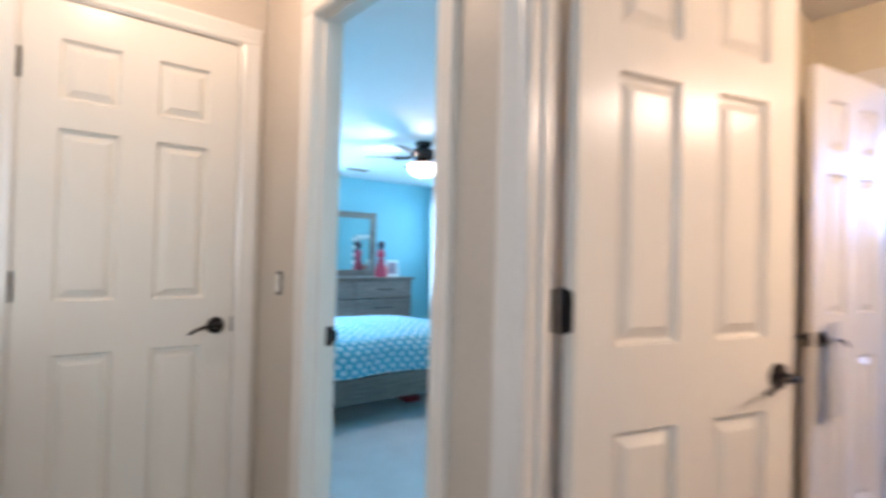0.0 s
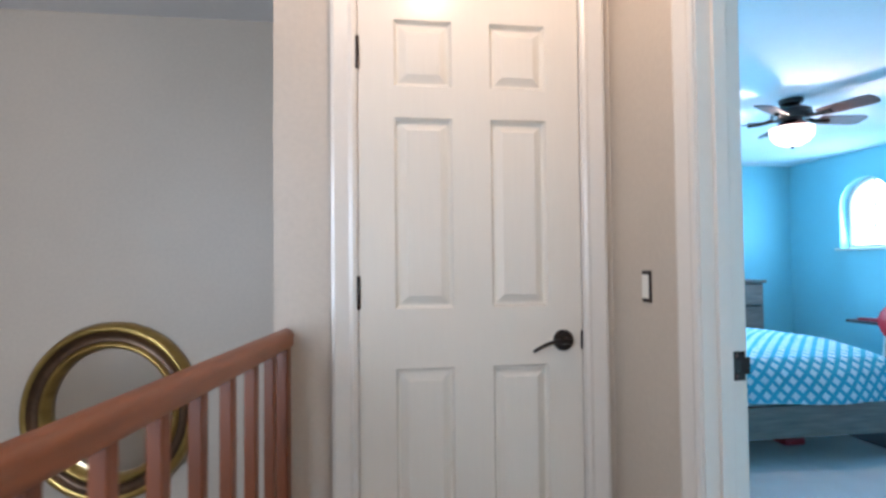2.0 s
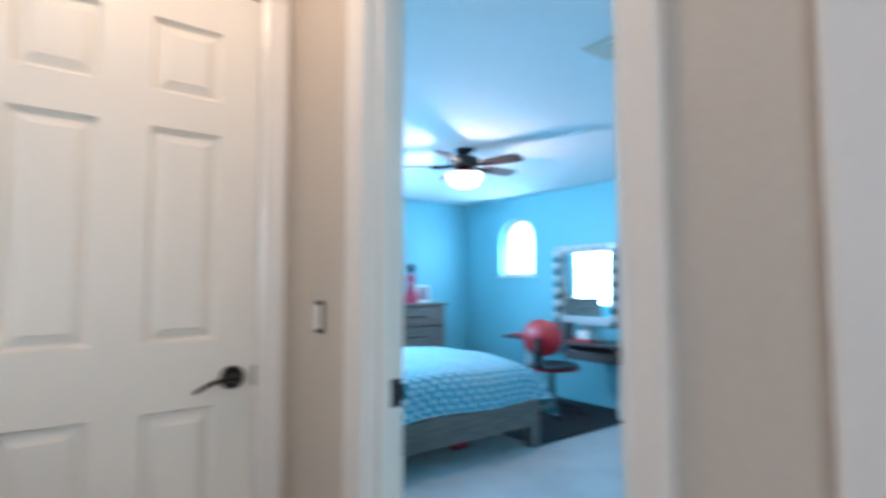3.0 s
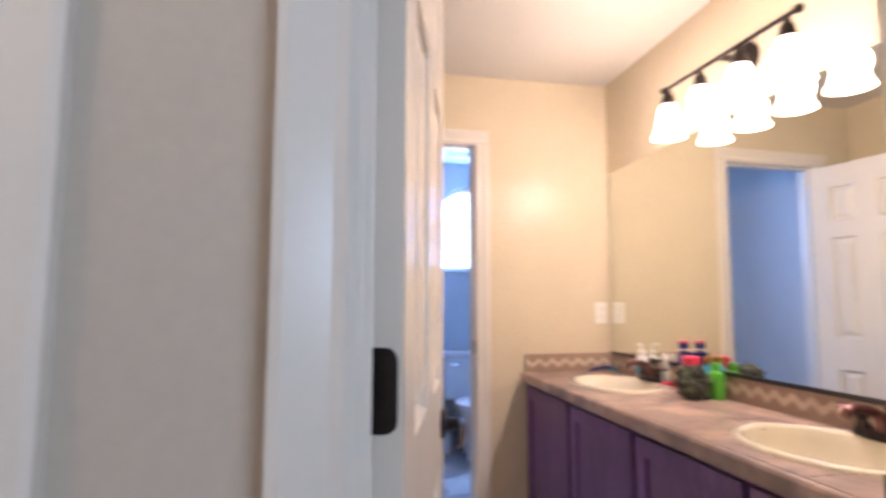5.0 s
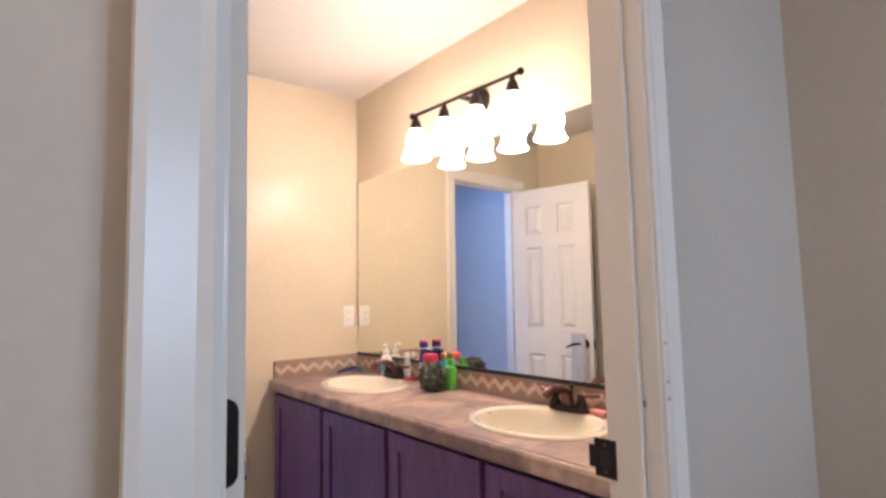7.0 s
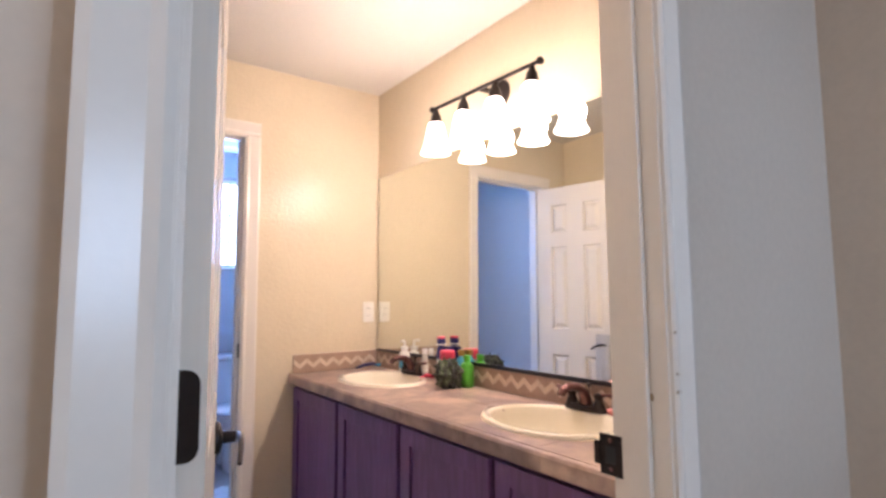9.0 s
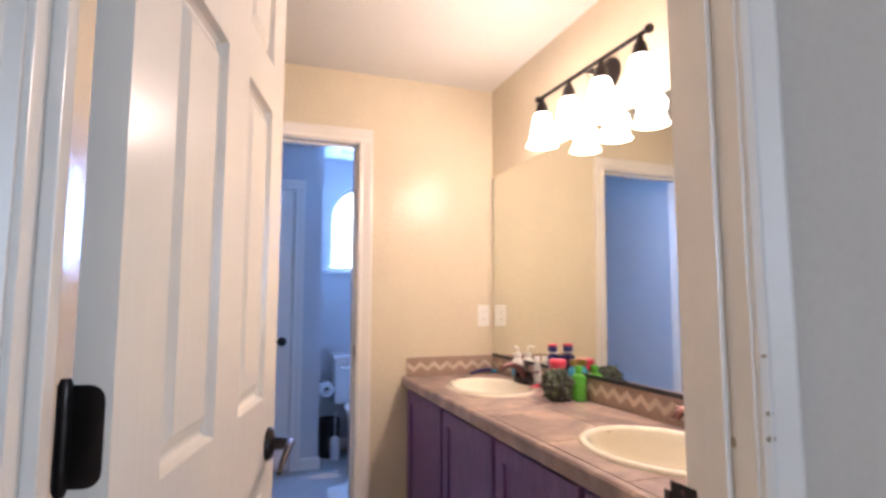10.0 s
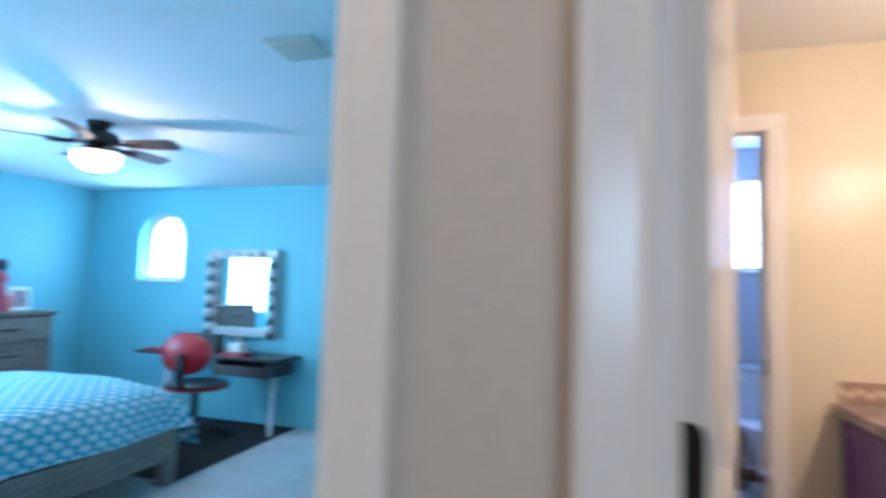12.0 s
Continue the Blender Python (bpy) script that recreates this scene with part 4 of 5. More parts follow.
def soft_sheet(nx, ny, fn):
    bm = bmesh.new()
    uv = bm.loops.layers.uv.new("uv")
    g = []
    for i in range(nx + 1):
        row = []
        for j in range(ny + 1):
            p, q = fn(i / nx, j / ny)
            row.append((bm.verts.new(p), q))
        g.append(row)
    for i in range(nx):
        for j in range(ny):
            c = (g[i][j], g[i + 1][j], g[i + 1][j + 1], g[i][j + 1])
            f = bm.faces.new([v for v, _ in c])
            for loop, (_, q) in zip(f.loops, c):
                loop[uv].uv = q
    return bm


TOWELW = mat("white_towel", (0.66, 0.65, 0.62), 0.95, var=0.1, grain=180, bump=0.8, bump_scale=260)
TOWELT = mat("tan_towel", (0.36, 0.22, 0.12), 0.95, var=0.15, grain=180, bump=0.8, bump_scale=260)
NAVY = mat("dark_navy_fabric", (0.014, 0.02, 0.05), 0.9, var=0.3, grain=120, bump=0.6, bump_scale=200)
TOWELG = mat("grey_towel", (0.50, 0.48, 0.45), 0.95, var=0.12, grain=180, bump=0.8, bump_scale=260)


def heap(u, v):
    x, y = (u - 0.5) * 0.42, (v - 0.5) * 0.30
    e = max(0.0, 1 - (2 * (u - 0.5)) ** 4) * max(0.0, 1 - (2 * (v - 0.5)) ** 4)
    z = 0.004 + e * (0.028 + 0.03 * noise.noise(Vector((u * 5, v * 4, 1.3))) + 0.012 * noise.noise(Vector((u * 14, v * 11, 5))))
    return Vector((0.86 + x + 0.03 * noise.noise(Vector((v * 5, 2, 0))), 3.06 + y + 0.25 * x, max(0.003, z))), (u, v)


tagged(finish("floor_towel", soft_sheet(36, 28, heap), TOWELW, 80), "crumpled white towel on the toilet room floor", "towel")


def hung(x, y, z, w, drop, axis, thick, seed):
    """A folded cloth that hangs straight down, gathered in waves."""
    def fn(u, v):
        a = 2 * math.pi * u
        k = math.cos(a)
        off = thick * math.sin(a) * (0.6 + 0.4 * v) + 0.006 * math.sin(k * 9 + seed) * v
        along = w / 2 * k * (0.86 + 0.14 * v)
        p = Vector((x + off, y + along, z - drop * v)) if axis == "y" else Vector((x + along, y + off, z - drop * v))
        return p, (u, v)
    return soft_sheet(28, 10, fn)


wt = thing("hand_towel", "light grey hand towel hanging on the toilet room door handle", "towel", Matrix.Identity(4))
part("cloth", hung(0.050, 1.705, 0.985, 0.13, 0.36, "y", 0.016, 1), TOWELG, wt, smooth=80)
robe = thing("hanging_robe", "dark navy robe hanging from a black wall hook", "robe", Matrix.Identity(4))
part("cloth", hung(-0.158, 1.555, 1.48, 0.10, 0.95, "y", 0.030, 2), NAVY, robe, smooth=80)
hook = thing("wall_hook", "black double robe hook on the bathroom wall", "hook", Matrix.Translation((-0.20, 1.555, 1.51)))
part("plate", boxes((0, 0.006, -0.016, 0.016, -0.03, 0.03), bevel=0.002), BLACKP, hook)
bm = tube(bmesh.new(), [(0.005, 0, 0.0), (0.045, 0, -0.004), (0.058, 0, 0.018)], 0.006, 10)
bmesh.ops.create_icosphere(bm, subdivisions=2, radius=0.011, matrix=Matrix.Translation((0.059, 0, 0.022)))
part("prong", bm, BLACKP, hook, smooth=50)
tt = thing("bath_towel", "tan bath towel hanging on the bathroom wall", "towel", Matrix.Identity(4))
part("cloth", hung(-0.165, 1.36, 1.45, 0.20, 0.80, "y", 0.024, 3), TOWELT, tt, smooth=80)

# ---- things on the vanity ----
GREEN = mat("green_plastic", (0.09, 0.42, 0.04), 0.3, var=0.05)
REDC = mat("red_cap_plastic", (0.68, 0.05, 0.10), 0.3, var=0.05)
BLUEP = mat("sky_blue_plastic", (0.06, 0.36, 0.58), 0.3, var=0.05)
NAVYP = mat("navy_plastic", (0.01, 0.015, 0.12), 0.3, var=0.05)
WHITEP = mat("white_plastic", (0.78, 0.77, 0.74), 0.3, var=0.03)
PINK = mat("pink_soap", (0.75, 0.30, 0.28), 0.45, var=0.08)
LABELW = mat("pale_label", (0.62, 0.66, 0.60), 0.5, var=0.1)


def bottle(label, x, y, h, r, body, cap, flat=1.0, neck=0.45, cap_h=0.024, turn=0.0):
    root = thing("bottle", label, "bottle", Matrix.Translation((x, y, CT)) @ Matrix.Rotation(radians(turn), 4, "Z"), "toiletries on the counter")
    sc = Matrix.Diagonal((flat, 1, 1, 1))
    bh = h - cap_h
    part("body", lathe(bmesh.new(), [(r * 0.92, 0), (r, 0.006), (r, bh * 0.78), (r * 0.9, bh * 0.88), (r * neck, bh * 0.96), (r * neck, bh)], 26, sc), body, root, smooth=40)
    part("cap", lathe(bmesh.new(), [(r * neck * 1.25, bh), (r * neck * 1.3, bh + cap_h * 0.85), (r * neck * 1.1, h)], 22, sc), cap, root, smooth=40)
    part("label", lathe(bmesh.new(), [(r * 1.012, bh * 0.22), (r * 1.012, bh * 0.62)], 26, sc, cap=False), body if body is GREEN else LABELW if body is not WHITEP else BLUEP, root, smooth=40)
    return root


bottle("lime green shampoo bottle on the vanity counter", 1.374, 1.345, 0.134, 0.033, GREEN, GREEN, 0.8, 0.42)
bottle("pale bottle with a wide pinkish red cap on the counter", 1.345, 1.448, 0.150, 0.037, TOWELG, REDC, 0.9, 0.80, 0.045)
bottle("sky blue bottle with a gold cap against the mirror", 1.390, 1.405, 0.152, 0.027, BLUEP, GOLD, 0.8, 0.55, 0.026)
nb = bottle("navy bottle with a navy cap ringed in red and white", 1.374, 1.535, 0.196, 0.026, NAVYP, NAVYP, 0.8, 0.72, 0.03)
part("cap_top", lathe(bmesh.new(), [(0.021, 0.196), (0.021, 0.201), (0.017, 0.2045)], 20), REDC, nb, "red cap top")
part("cap_ring", lathe(bmesh.new(), [(0.0245, 0.166), (0.0245, 0.171)], 20, cap=False), WHITEP, nb, "white ring")
cb = thing("carton", "small navy carton standing beside the navy bottle", "box", Matrix.Translation((1.392, 1.500, CT)))
part("box_body", boxes((-0.016, 0.016, -0.020, 0.020, 0, 0.160), bevel=0.002), NAVYP, cb)
wb = bottle("white pump bottle behind the faucet", 1.383, 1.872, 0.135, 0.031, WHITEP, WHITEP, 0.9, 0.5, 0.018)
part("pump", tube(bmesh.new(), [(0, 0, 0.134), (0, 0, 0.163), (-0.012, -0.006, 0.166), (-0.028, -0.014, 0.163)], 0.005, 8), WHITEP, wb, "white pump nozzle", smooth=50)
bottle("small clear bottle with a white cap behind the faucet", 1.392, 1.700, 0.135, 0.017, TOWELG, WHITEP, 1.0, 0.6)
pouf = thing("bath_pouf", "dark green and black mesh bath pouf", "bath pouf", Matrix.Translation((1.292, 1.368, CT)) @ Matrix.Diagonal((1.08, 1.08, 1.22, 1)))
bm = bmesh.new()
bmesh.ops.create_icosphere(bm, subdivisions=4, radius=0.048, matrix=Matrix.Translation((0, 0, 0.046)))
for v in bm.verts:
    d = v.co - Vector((0, 0, 0.046))
    v.co += d.normalized() * (0.016 * abs(noise.noise(d * 60)) + 0.012 * noise.noise(d * 190) + (0.012 if noise.noise(d * 300) > 0.3 else 0))
    v.co.z = max(0.0, v.co.z)
part("mesh_ball", bm, mat("dark_mesh", (0.035, 0.035, 0.035), 0.8, var=0.7, scale=60, grain=160, bump=0.9, bump_scale=200, second=(0.13, 0.17, 0.09), second_scale=45), pouf)
rz = thing("razor", "blue plastic razor beside the side splash", "razor", Matrix.Translation((1.32, 2.150, CT)))
part("handle", tube(bmesh.new(), [(-0.07, 0.0, 0.008), (-0.02, 0.01, 0.018), (0.04, 0.02, 0.022), (0.07, 0.03, 0.016)], [0.006, 0.009, 0.008, 0.006], 10), NAVYP, rz, smooth=50)
part("head", boxes((0.062, 0.086, 0.012, 0.052, 0.006, 0.020), bevel=0.003), BLUEP, rz)
clip = thing("hair_clip", "red plastic hair clip on the counter", "hair clip", Matrix.Translation((1.362, 1.635, CT)))
part("clip_body", tube(bmesh.new(), [(-0.035, 0, 0.008), (0, 0.012, 0.016), (0.035, 0.0, 0.008)], 0.008, 8), REDC, clip, smooth=50)
sp = thing("soap_bar", "pink soap bar beside the faucet", "soap", Matrix.Translation((1.385, 0.590, CT)))
part("bar", boxes((-0.022, 0.022, -0.038, 0.038, 0.0, 0.022), bevel=0.008), PINK, sp)
tb = thing("toothpaste_tube", "white toothpaste tube lying by the sink", "toothpaste", Matrix.Translation((1.372, 0.520, CT + 0.016)))
part("tube_body", tube(bmesh.new(), [(-0.03, -0.03, 0), (0.0, 0, 0), (0.018, 0.018, 0)], [0.006, 0.015, 0.014], 14), WHITEP, tb, smooth=50)
part("cap", tube(bmesh.new(), [(0.018, 0.018, 0), (0.030, 0.030, 0)], 0.009, 12), GREEN, tb)

# ---- bedroom ----
bed = thing("bed", "grey oak bed made up with a turquoise lattice comforter", "bed", Matrix.Identity(4))
BX, BF = -2.60, 2.34          # side and foot of the bed
part("side_rail", boxes((BX - 0.045, BX, 0.20, BF - 0.07, 0.155, 0.335), bevel=0.006), GREYWOOD, bed)
part("side_rail", boxes((BX - 1.55, BX - 1.505, 0.20, BF - 0.07, 0.155, 0.335), bevel=0.006), GREYWOOD, bed)
part("foot_rail", boxes((BX - 1.50, BX - 0.05, BF - 0.045, BF, 0.155, 0.335), bevel=0.006), GREYWOOD_X, bed)
part("headboard", boxes((BX - 1.56, BX + 0.01, 0.12, 0.18, 0.10, 1.05), bevel=0.01), GREYWOOD_X, bed)
for lx in (BX - 0.078, BX - 1.552):
    part("leg", boxes((lx, lx + 0.08, BF - 0.075, BF + 0.003, 0.0, 0.338), bevel=0.006), GREYWOOD, bed)
part("mattress", boxes((BX - 1.50, BX - 0.05, 0.20, BF - 0.05, 0.30, 0.55), bevel=0.05), SHEET, bed, "white mattress")
CROSS = [(0.010, 0.345), (-0.004, 0.43), (-0.030, 0.52), (-0.085, 0.585), (-0.22, 0.612), (-0.5, 0.632), (-0.8, 0.638), (-1.1, 0.628), (-1.4, 0.60), (-1.50, 0.54), (-1.55, 0.45), (-1.565, 0.34)]
_cl = [0.0]
for p, q in zip(CROSS, CROSS[1:]):
    _cl.append(_cl[-1] + math.hypot(q[0] - p[0], q[1] - p[1]))
FOOT = [(0.24, 0.0), (2.09, 0.0), (2.27, 0.012), (2.38, 0.05), (2.445, 0.12), (2.485, 0.21), (2.51, 0.30), (2.515, 0.40)]
_fl = [0.0]
for p, q in zip(FOOT, FOOT[1:]):
    _fl.append(_fl[-1] + math.hypot(q[0] - p[0], q[1] - p[1]))


def drape(u, v):
    a, b = u * _cl[-1], v * _fl[-1]
    x, z = np.interp(a, _cl, [c[0] for c in CROSS]), np.interp(a, _cl, [c[1] for c in CROSS])
    y, d = np.interp(b, _fl, [c[0] for c in FOOT]), np.interp(b, _fl, [c[1] for c in FOOT])
    n1 = noise.noise(Vector((a * 2.2, b * 2.2, 0.7)))
    n2 = noise.noise(Vector((a * 7, b * 7, 4.2)))
    side = min(1.0, max(0.0, (0.30 - a) / 0.2))
    z2 = max(0.335 - 0.14 * (1 if d > 0.15 else 0), z - d + 0.016 * n1 + 0.006 * n2)
    if d > 0.15:
        z2 = max(0.20, z2)
    return Vector((BX + x + side * (0.022 * math.sin(b * 9 + n1 * 2) + 0.01 * n2) + (0.03 if d > 0.1 and a < 0.3 else 0) * min(1, d / 0.3),
                   y + (0.02 * n1 if d > 0.05 else 0), z2)), (a, b)


part("comforter", soft_sheet(90, 110, drape), comforter_mat(), bed, "puffy turquoise comforter with white lattice petals", smooth=80)
pb = thing("storage_box", "dark red storage box under the bed", "box", Matrix.Translation((-3.0, 1.86, 0)))
part("tub", boxes((-0.10, 0.10, -0.07, 0.07, 0.0, 0.045), bevel=0.01), RED, pb)

rug = tagged(finish("floor_rug", boxes((-4.25, -2.60, 2.34, 3.725, 0.002, 0.012), bevel=0.003), BLACKRUG), "black shaggy rug under the desk chair", "rug")

dresser = thing("dresser", "grey oak dresser with two columns of drawers", "dresser", Matrix.Translation((XBW + 0.02, 2.25, 0)))
part("carcass", boxes((0.0, 0.42, -0.80, 0.80, 0.05, 0.93), bevel=0.004), GREYWOOD, dresser)
part("top", boxes((0.0, 0.445, -0.82, 0.82, 0.932, 0.962), bevel=0.005), GREYWOOD, dresser)
for yy in (-0.74, 0.66):
    for xx in (0.02, 0.35):
        part("foot", boxes((xx, xx + 0.06, yy, yy + 0.08, 0, 0.05)), GREYWOOD, dresser)
for c in range(2):
    for k in range(4):
        y0, z0 = -0.775 + c * 0.785, 0.085 + k * 0.212
        dw = part("drawer", boxes((0.42, 0.436, y0, y0 + 0.765, z0, z0 + 0.195), bevel=0.004), GREYWOOD, dresser)
        part("drawer_pull", tube(bmesh.new(), [(0.437, y0 + 0.26, z0 + 0.10), (0.462, y0 + 0.27, z0 + 0.10), (0.462, y0 + 0.50, z0 + 0.10), (0.437, y0 + 0.51, z0 + 0.10)], 0.006, 8), BRONZE, dw)
dm = thing("dresser_mirror", "rectangular mirror in a dark grey wood frame on the dresser", "mirror", Matrix.Translation((XBW + 0.06, 2.24, 0.962)))
for q in ((-0.50, 0.50, 0.0, 0.075), (-0.50, 0.50, 0.70, 0.775), (-0.50, -0.425, 0.075, 0.70), (0.425, 0.50, 0.075, 0.70)):
    part("frame_bar", boxes((0, 0.03, q[0], q[1], q[2], q[3]), bevel=0.004), GREYWOOD, dm)
part("mirror_glass", boxes((0.006, 0.014, -0.43, 0.43, 0.07, 0.705)), MIRROR, dm)
doll = bmesh.new()
lathe(doll, [(0.07, 0), (0.075, 0.05), (0.045, 0.16), (0.03, 0.22), (0.05, 0.25), (0.042, 0.30), (0.02, 0.325), (0.035, 0.35), (0.045, 0.385), (0.03, 0.42), (0.006, 0.43)], 20, Matrix.Translation((-4.72, 2.66, 0.962)))
doll = finish("figurine", doll, mat("red_figurine", (0.45, 0.03, 0.07), 0.5, var=0.4, scale=9), 50)
doll.data.materials.append(mat("dark_figurine_top", (0.03, 0.015, 0.03), 0.5, var=0.3))
for f in doll.data.polygons:
    f.material_index = 1 if f.center.z > 1.29 else 0
tagged(doll, "red figurine with a dark top on the grey dresser", "figurine")
pf = thing("photo_frame", "pale photo frame standing on the dresser", "photo frame", Matrix.Translation((-4.74, 2.84, 0.963)) @ Matrix.Rotation(radians(-8), 4, "Y"))
part("frame", boxes((0, 0.015, -0.085, 0.085, 0.0, 0.20), bevel=0.003), WHITEP, pf)
part("picture", boxes((0.015, 0.017, -0.06, 0.06, 0.03, 0.17)), mat("faded_print", (0.30, 0.20, 0.24), 0.5, var=0.6, scale=18), pf)
bx = thing("perfume_box", "small pink box on the dresser", "box", Matrix.Translation((-4.74, 2.73, 0.963)))
part("carton", boxes((-0.03, 0.03, -0.035, 0.035, 0, 0.13), bevel=0.002), PINK, bx)

desk = thing("vanity_desk", "dark narrow desk on white trestle legs", "desk", Matrix.Translation((-3.28, 3.55, 0)))
part("desktop", boxes((-0.77, 0.68, -0.17, 0.19, 0.605, 0.632), bevel=0.004), DARKDESK, desk)
part("drawer_box", boxes((0.06, 0.62, -0.165, 0.18, 0.47, 0.555), bevel=0.004), DARKDESK, desk)
part("drawer_hanger", boxes((0.08, 0.11, -0.15, 0.17, 0.555, 0.605)), DARKDESK, desk)
part("drawer_hanger", boxes((0.57, 0.60, -0.15, 0.17, 0.555, 0.605)), DARKDESK, desk)
for lx in (-0.62, 0.50):
    for a, b in ((-0.15, 0.10), (0.12, 0.17)):
        part("leg", tube(bmesh.new(), [(lx + (0.14 if a < 0 else -0.06), a, 0.013), (lx, b - 0.02, 0.60)], 0.014, 8), WHITEP, desk)
    part("foot_bar", tube(bmesh.new(), [(lx + 0.14, -0.15, 0.026), (lx - 0.06, 0.12, 0.026)], 0.013, 8), WHITEP, desk)
vmir = thing("makeup_mirror", "pale framed makeup mirror edged with round bulbs", "mirror", Matrix.Translation((-3.20, 3.68, 0.632)))
WHITEF = mat("pale_mirror_frame", (0.52, 0.54, 0.55), 0.2, var=0.06)
for q in ((-0.37, 0.37, 0.14, 0.22), (-0.37, 0.37, 0.845, 0.925), (-0.37, -0.29, 0.22, 0.845), (0.29, 0.37, 0.22, 0.845)):
    part("frame_bar", boxes((q[0], q[1], 0.0, 0.04, q[2], q[3]), bevel=0.004), WHITEF, vmir)
part("stand", boxes((-0.16, 0.16, -0.06, 0.05, 0.0, 0.02), (-0.03, 0.03, 0.01, 0.04, 0.02, 0.15), bevel=0.004), WHITEF, vmir)
part("mirror_glass", boxes((-0.292, 0.292, 0.008, 0.02, 0.218, 0.848)), MIRROR, vmir)
BULB = mat("frosted_bulb", (0.75, 0.74, 0.72), 0.2, var=0.02)
for k in range(6):
    for sx in (-0.33, 0.33):
        b = bmesh.new()
        bmesh.ops.create_icosphere(b, subdivisions=2, radius=0.033, matrix=Matrix.Translation((sx, -0.030, 0.22 + k * 0.125)))
        part("bulb", b, BULB, vmir, smooth=60)
        part("socket", lathe(bmesh.new(), [(0.028, 0.0), (0.031, 0.006), (0.031, 0.022), (0.026, 0.026)], 16, Matrix.Translation((sx, 0.002, 0.157 + k * 0.125)) @ Matrix.Rotation(radians(90), 4, "X")), BLACKP, vmir, "dark lamp socket", smooth=40)
for k in range(4):
    b = bmesh.new()
    bmesh.ops.create_icosphere(b, subdivisions=2, radius=0.036, matrix=Matrix.Translation((-0.20 + k * 0.133, -0.024, 0.885)))
    part("bulb", b, BULB, vmir, smooth=60)
for nm, lb, x, y, sxyz, m_ in (("laptop", "dark grey closed box file on the desk", -3.33, 3.49, (0.16, 0.05, 0.17), DARKDESK), ("tissue_box", "white tissue box on the desk", -3.05, 3.50, (0.07, 0.05, 0.10), WHITEP),
                               ("book", "thin red book lying on the desk", -3.00, 3.43, (0.14, 0.05, 0.03), RED), ("pencil_pot", "pale pot with dark pencils on the desk", -3.76, 3.56, (0.05, 0.05, 0.10), WHITEP),
                               ("book", "red book at the desk end", -3.84, 3.44, (0.11, 0.05, 0.022), RED)):
    o = thing(nm if nm != "laptop" else "box_file", lb, nm.split("_")[-1] if nm != "laptop" else "box", Matrix.Translation((x, y, 0.6325)))
    part("body", boxes((-sxyz[0], sxyz[0] * 0.6, -sxyz[1], sxyz[1], 0, sxyz[2]), bevel=0.004), m_, o)
    if nm == "pencil_pot":
        for k in range(4):
            part("pencil", tube(bmesh.new(), [(-0.02 + k * 0.012, 0, 0.09), (-0.035 + k * 0.022, 0.01 * (k - 1), 0.17)], 0.004, 6), BLACKP, o)

chair = thing("desk_chair", "red moulded swivel chair on a black star base", "chair", Matrix.Translation((-3.14, 3.02, 0.012)) @ Matrix.Rotation(radians(12), 4, "Z"))


def shell(u, v):
    a = 2 * math.pi * u
    rr = v
    return Vector((0.195 * rr * math.cos(a), -0.055 - 0.05 * (1 - rr * rr) + 0.012, 0.685 + 0.155 * rr * math.sin(a))), (u, v)


b = soft_sheet(32, 8, shell)
bmesh.ops.remove_doubles(b, verts=b.verts[:], dist=1e-4)
bmesh.ops.solidify(b, geom=b.faces[:], thickness=0.014)
part("backrest", b, RED, chair, "round red moulded backrest", smooth=60)
part("back_post", tube(bmesh.new(), [(0, 0.0, 0.40), (0, -0.11, 0.45), (0, -0.135, 0.58), (0, -0.125, 0.69)], [0.022, 0.026, 0.034, 0.030], 12), BLACKP, chair)
part("seat", lathe(bmesh.new(), [(0.16, 0.395), (0.225, 0.405), (0.235, 0.425), (0.215, 0.44), (0.10, 0.435)], 32, Matrix.Translation((0, 0.13, 0))), BLACKP, chair, "black padded round seat", smooth=50)
part("seat_rim", lathe(bmesh.new(), [(0.222, 0.392), (0.240, 0.398), (0.244, 0.408), (0.236, 0.414)], 32, Matrix.Translation((0, 0.13, 0)), cap=False), RED, chair, "red rim round the seat", smooth=50)
part("gas_post", tube(bmesh.new(), [(0, 0.12, 0.07), (0, 0.12, 0.40)], 0.026, 14), BLACKP, chair)
for k in range(5):
    a = radians(72 * k + 20)
    lg = part("base_arm", tube(bmesh.new(), [(0, 0.12, 0.10), (0.26 * math.cos(a), 0.12 + 0.26 * math.sin(a), 0.065)], [0.024, 0.016], 10), BLACKP, chair)
    part("caster", lathe(bmesh.new(), [(0.022, -0.02), (0.026, -0.012), (0.026, 0.012), (0.022, 0.02)], 16, Matrix.Translation((0.26 * math.cos(a), 0.12 + 0.26 * math.sin(a), 0.027)) @ Matrix.Rotation(radians(90), 4, "X")), BLACKP, lg)

FX, FY = -2.87, 1.865
fan = thing("ceiling_fan", "dark bronze ceiling fan with walnut blades and a lit bowl", "ceiling fan", Matrix.Translation((FX, FY, HB)))
part("canopy", lathe(bmesh.new(), [(0.03, -0.045), (0.065, -0.030), (0.07, 0.0)], 28), BRONZE, fan, smooth=40)
part("motor", lathe(bmesh.new(), [(0.05, -0.135), (0.10, -0.125), (0.115, -0.10), (0.11, -0.07), (0.07, -0.05), (0.03, -0.045)], 32), BLACKP, fan, smooth=40)
part("collar", lathe(bmesh.new(), [(0.095, -0.180), (0.100, -0.172), (0.08, -0.155), (0.05, -0.135)], 32), BRONZE_WORN, fan, smooth=40)
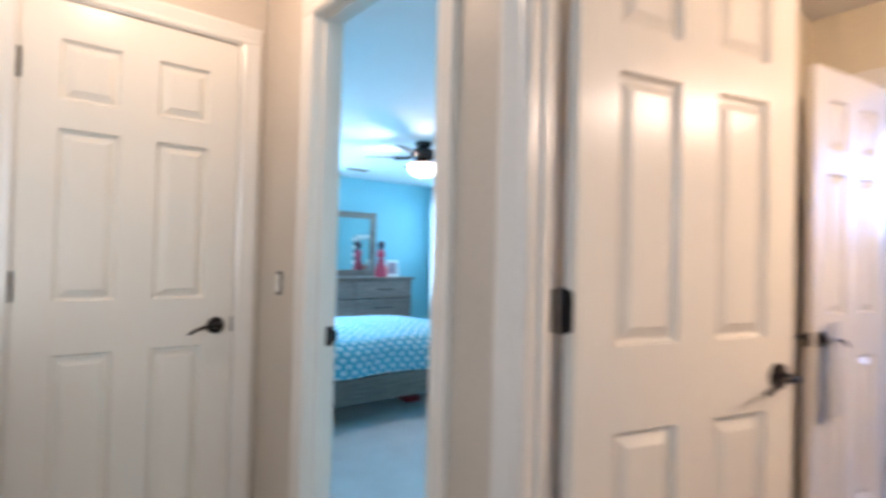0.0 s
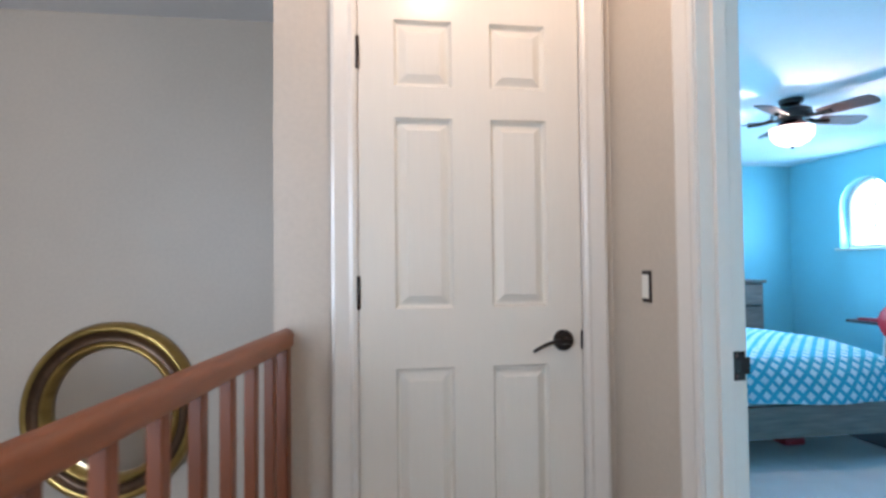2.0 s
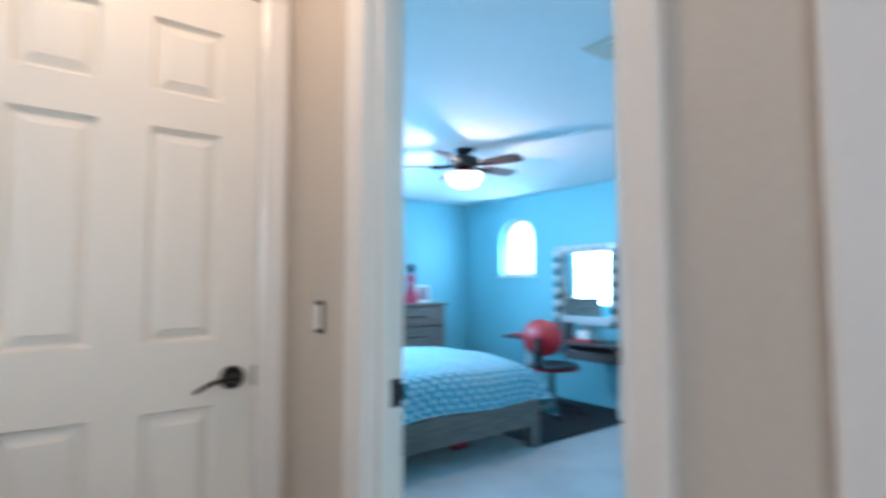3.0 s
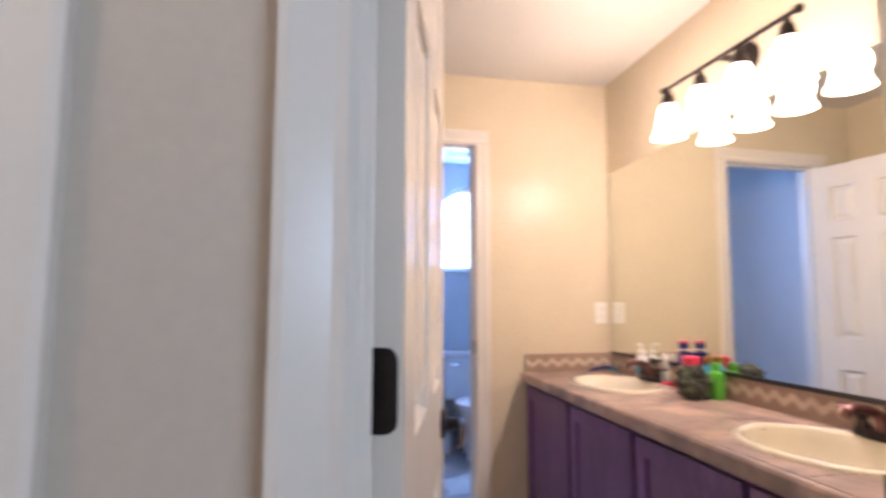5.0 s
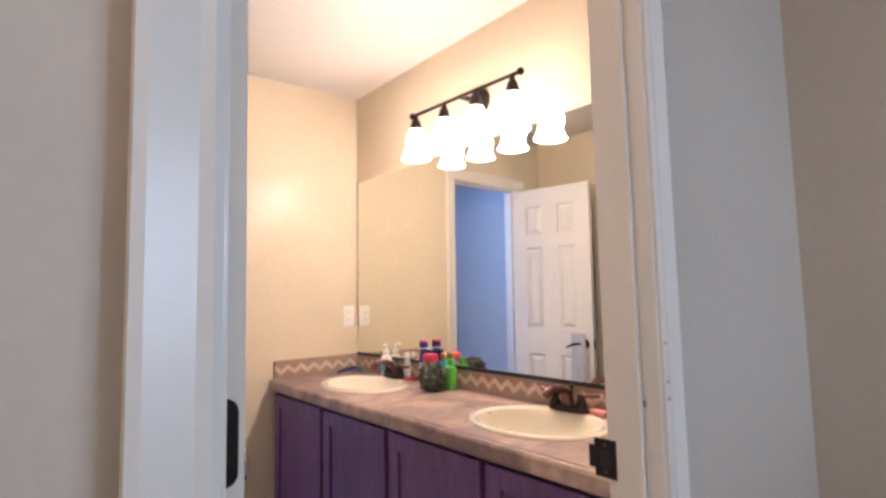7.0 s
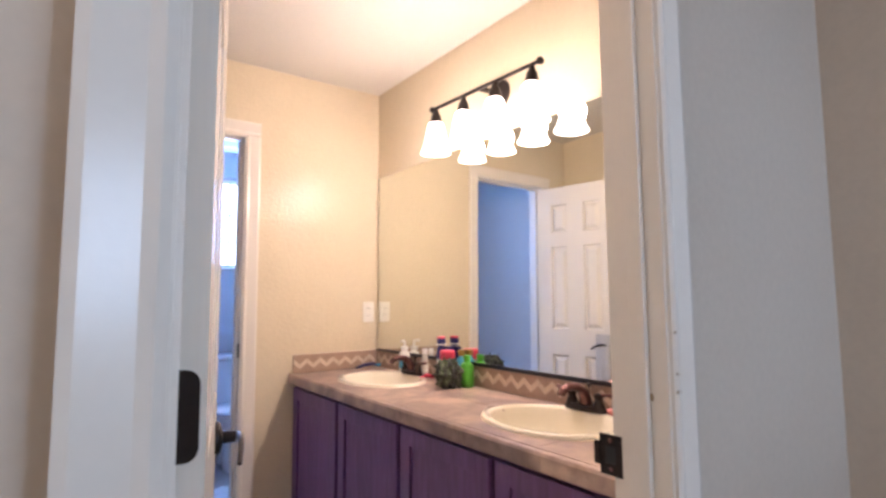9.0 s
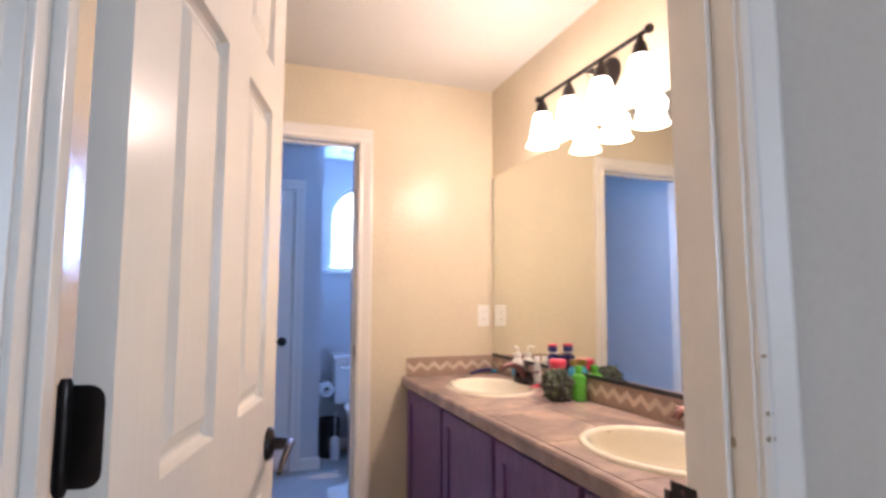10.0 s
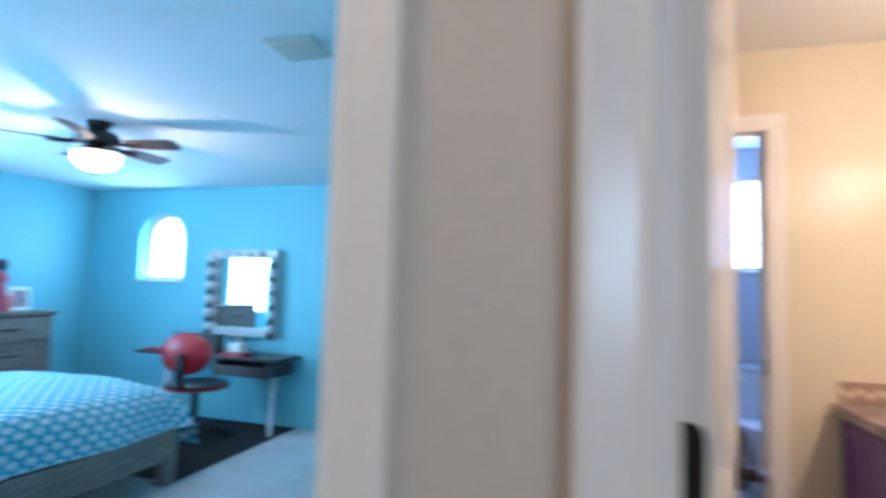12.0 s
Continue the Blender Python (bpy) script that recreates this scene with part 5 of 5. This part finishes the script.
fb = part("light_bowl", lathe(bmesh.new(), [(0.012, -0.292), (0.048, -0.286), (0.090, -0.265), (0.116, -0.230), (0.121, -0.185), (0.110, -0.180)], 36), GLOW_FAN, fan, "lit frosted glass bowl", smooth=60)
fb.visible_shadow = False
part("finial", lathe(bmesh.new(), [(0.004, -0.31), (0.012, -0.30), (0.010, -0.29)], 14), BRONZE, fan, smooth=50)
for k in range(5):
    a = radians(14 + 72 * k)
    mrot = Matrix.Rotation(a, 4, "Z") @ Matrix.Translation((0, 0, -0.125)) @ Matrix.Rotation(radians(-13), 4, "X")
    b = bmesh.new()
    outline = [(0.17, -0.046), (0.27, -0.055), (0.43, -0.060), (0.465, -0.052), (0.477, -0.027), (0.477, 0.027), (0.465, 0.052), (0.43, 0.060), (0.27, 0.055), (0.17, 0.046)]
    f = [b.verts.new(mrot @ Vector((x, y, 0.003))) for x, y in outline]
    g = [b.verts.new(mrot @ Vector((x, y, -0.003))) for x, y in outline]
    b.faces.new(f); b.faces.new(list(reversed(g)))
    for i in range(len(outline)):
        j = (i + 1) % len(outline)
        b.faces.new((f[i], g[i], g[j], f[j]))
    bl = part("blade", b, WALNUT, fan)
    b = tube(bmesh.new(), [mrot @ Vector((0.08, 0, 0.01)), mrot @ Vector((0.15, 0, -0.006)), mrot @ Vector((0.24, 0, -0.006))], [0.016, 0.012, 0.016], 8)
    part("blade_iron", b, BRONZE, bl)
lamp("fan_bulb", "POINT", 24, (1.0, 0.88, 0.80), Matrix.Translation((FX, FY, HB - 0.238)), 0.03)

bv = thing("ceiling_vent", "white louvred ceiling vent in the bedroom", "vent", Matrix.Translation((-1.17, 1.24, HB)) @ Matrix.Rotation(radians(0), 4, "Z"))
part("frame", boxes((-0.10, 0.10, -0.09, 0.09, -0.010, -0.001), bevel=0.003), TRIM, bv)
for k in range(7):
    part("slat", boxes((-0.080, 0.080, -0.068 + k * 0.021, -0.056 + k * 0.021, -0.022, -0.010)), TRIM, bv)
bv2 = thing("ceiling_vent", "small white louvred vent over the dresser", "vent", Matrix.Translation((-4.45, 2.15, HB)))
part("frame", boxes((-0.06, 0.06, -0.14, 0.14, -0.010, -0.001), bevel=0.003), TRIM, bv2)
# dark strips on the solid white frame draw the shaded gaps between louvres
for k in range(4):
    part("slat", boxes((-0.042 + k * 0.023, -0.031 + k * 0.023, -0.12, 0.12, -0.018, -0.010)), GROUT, bv2)
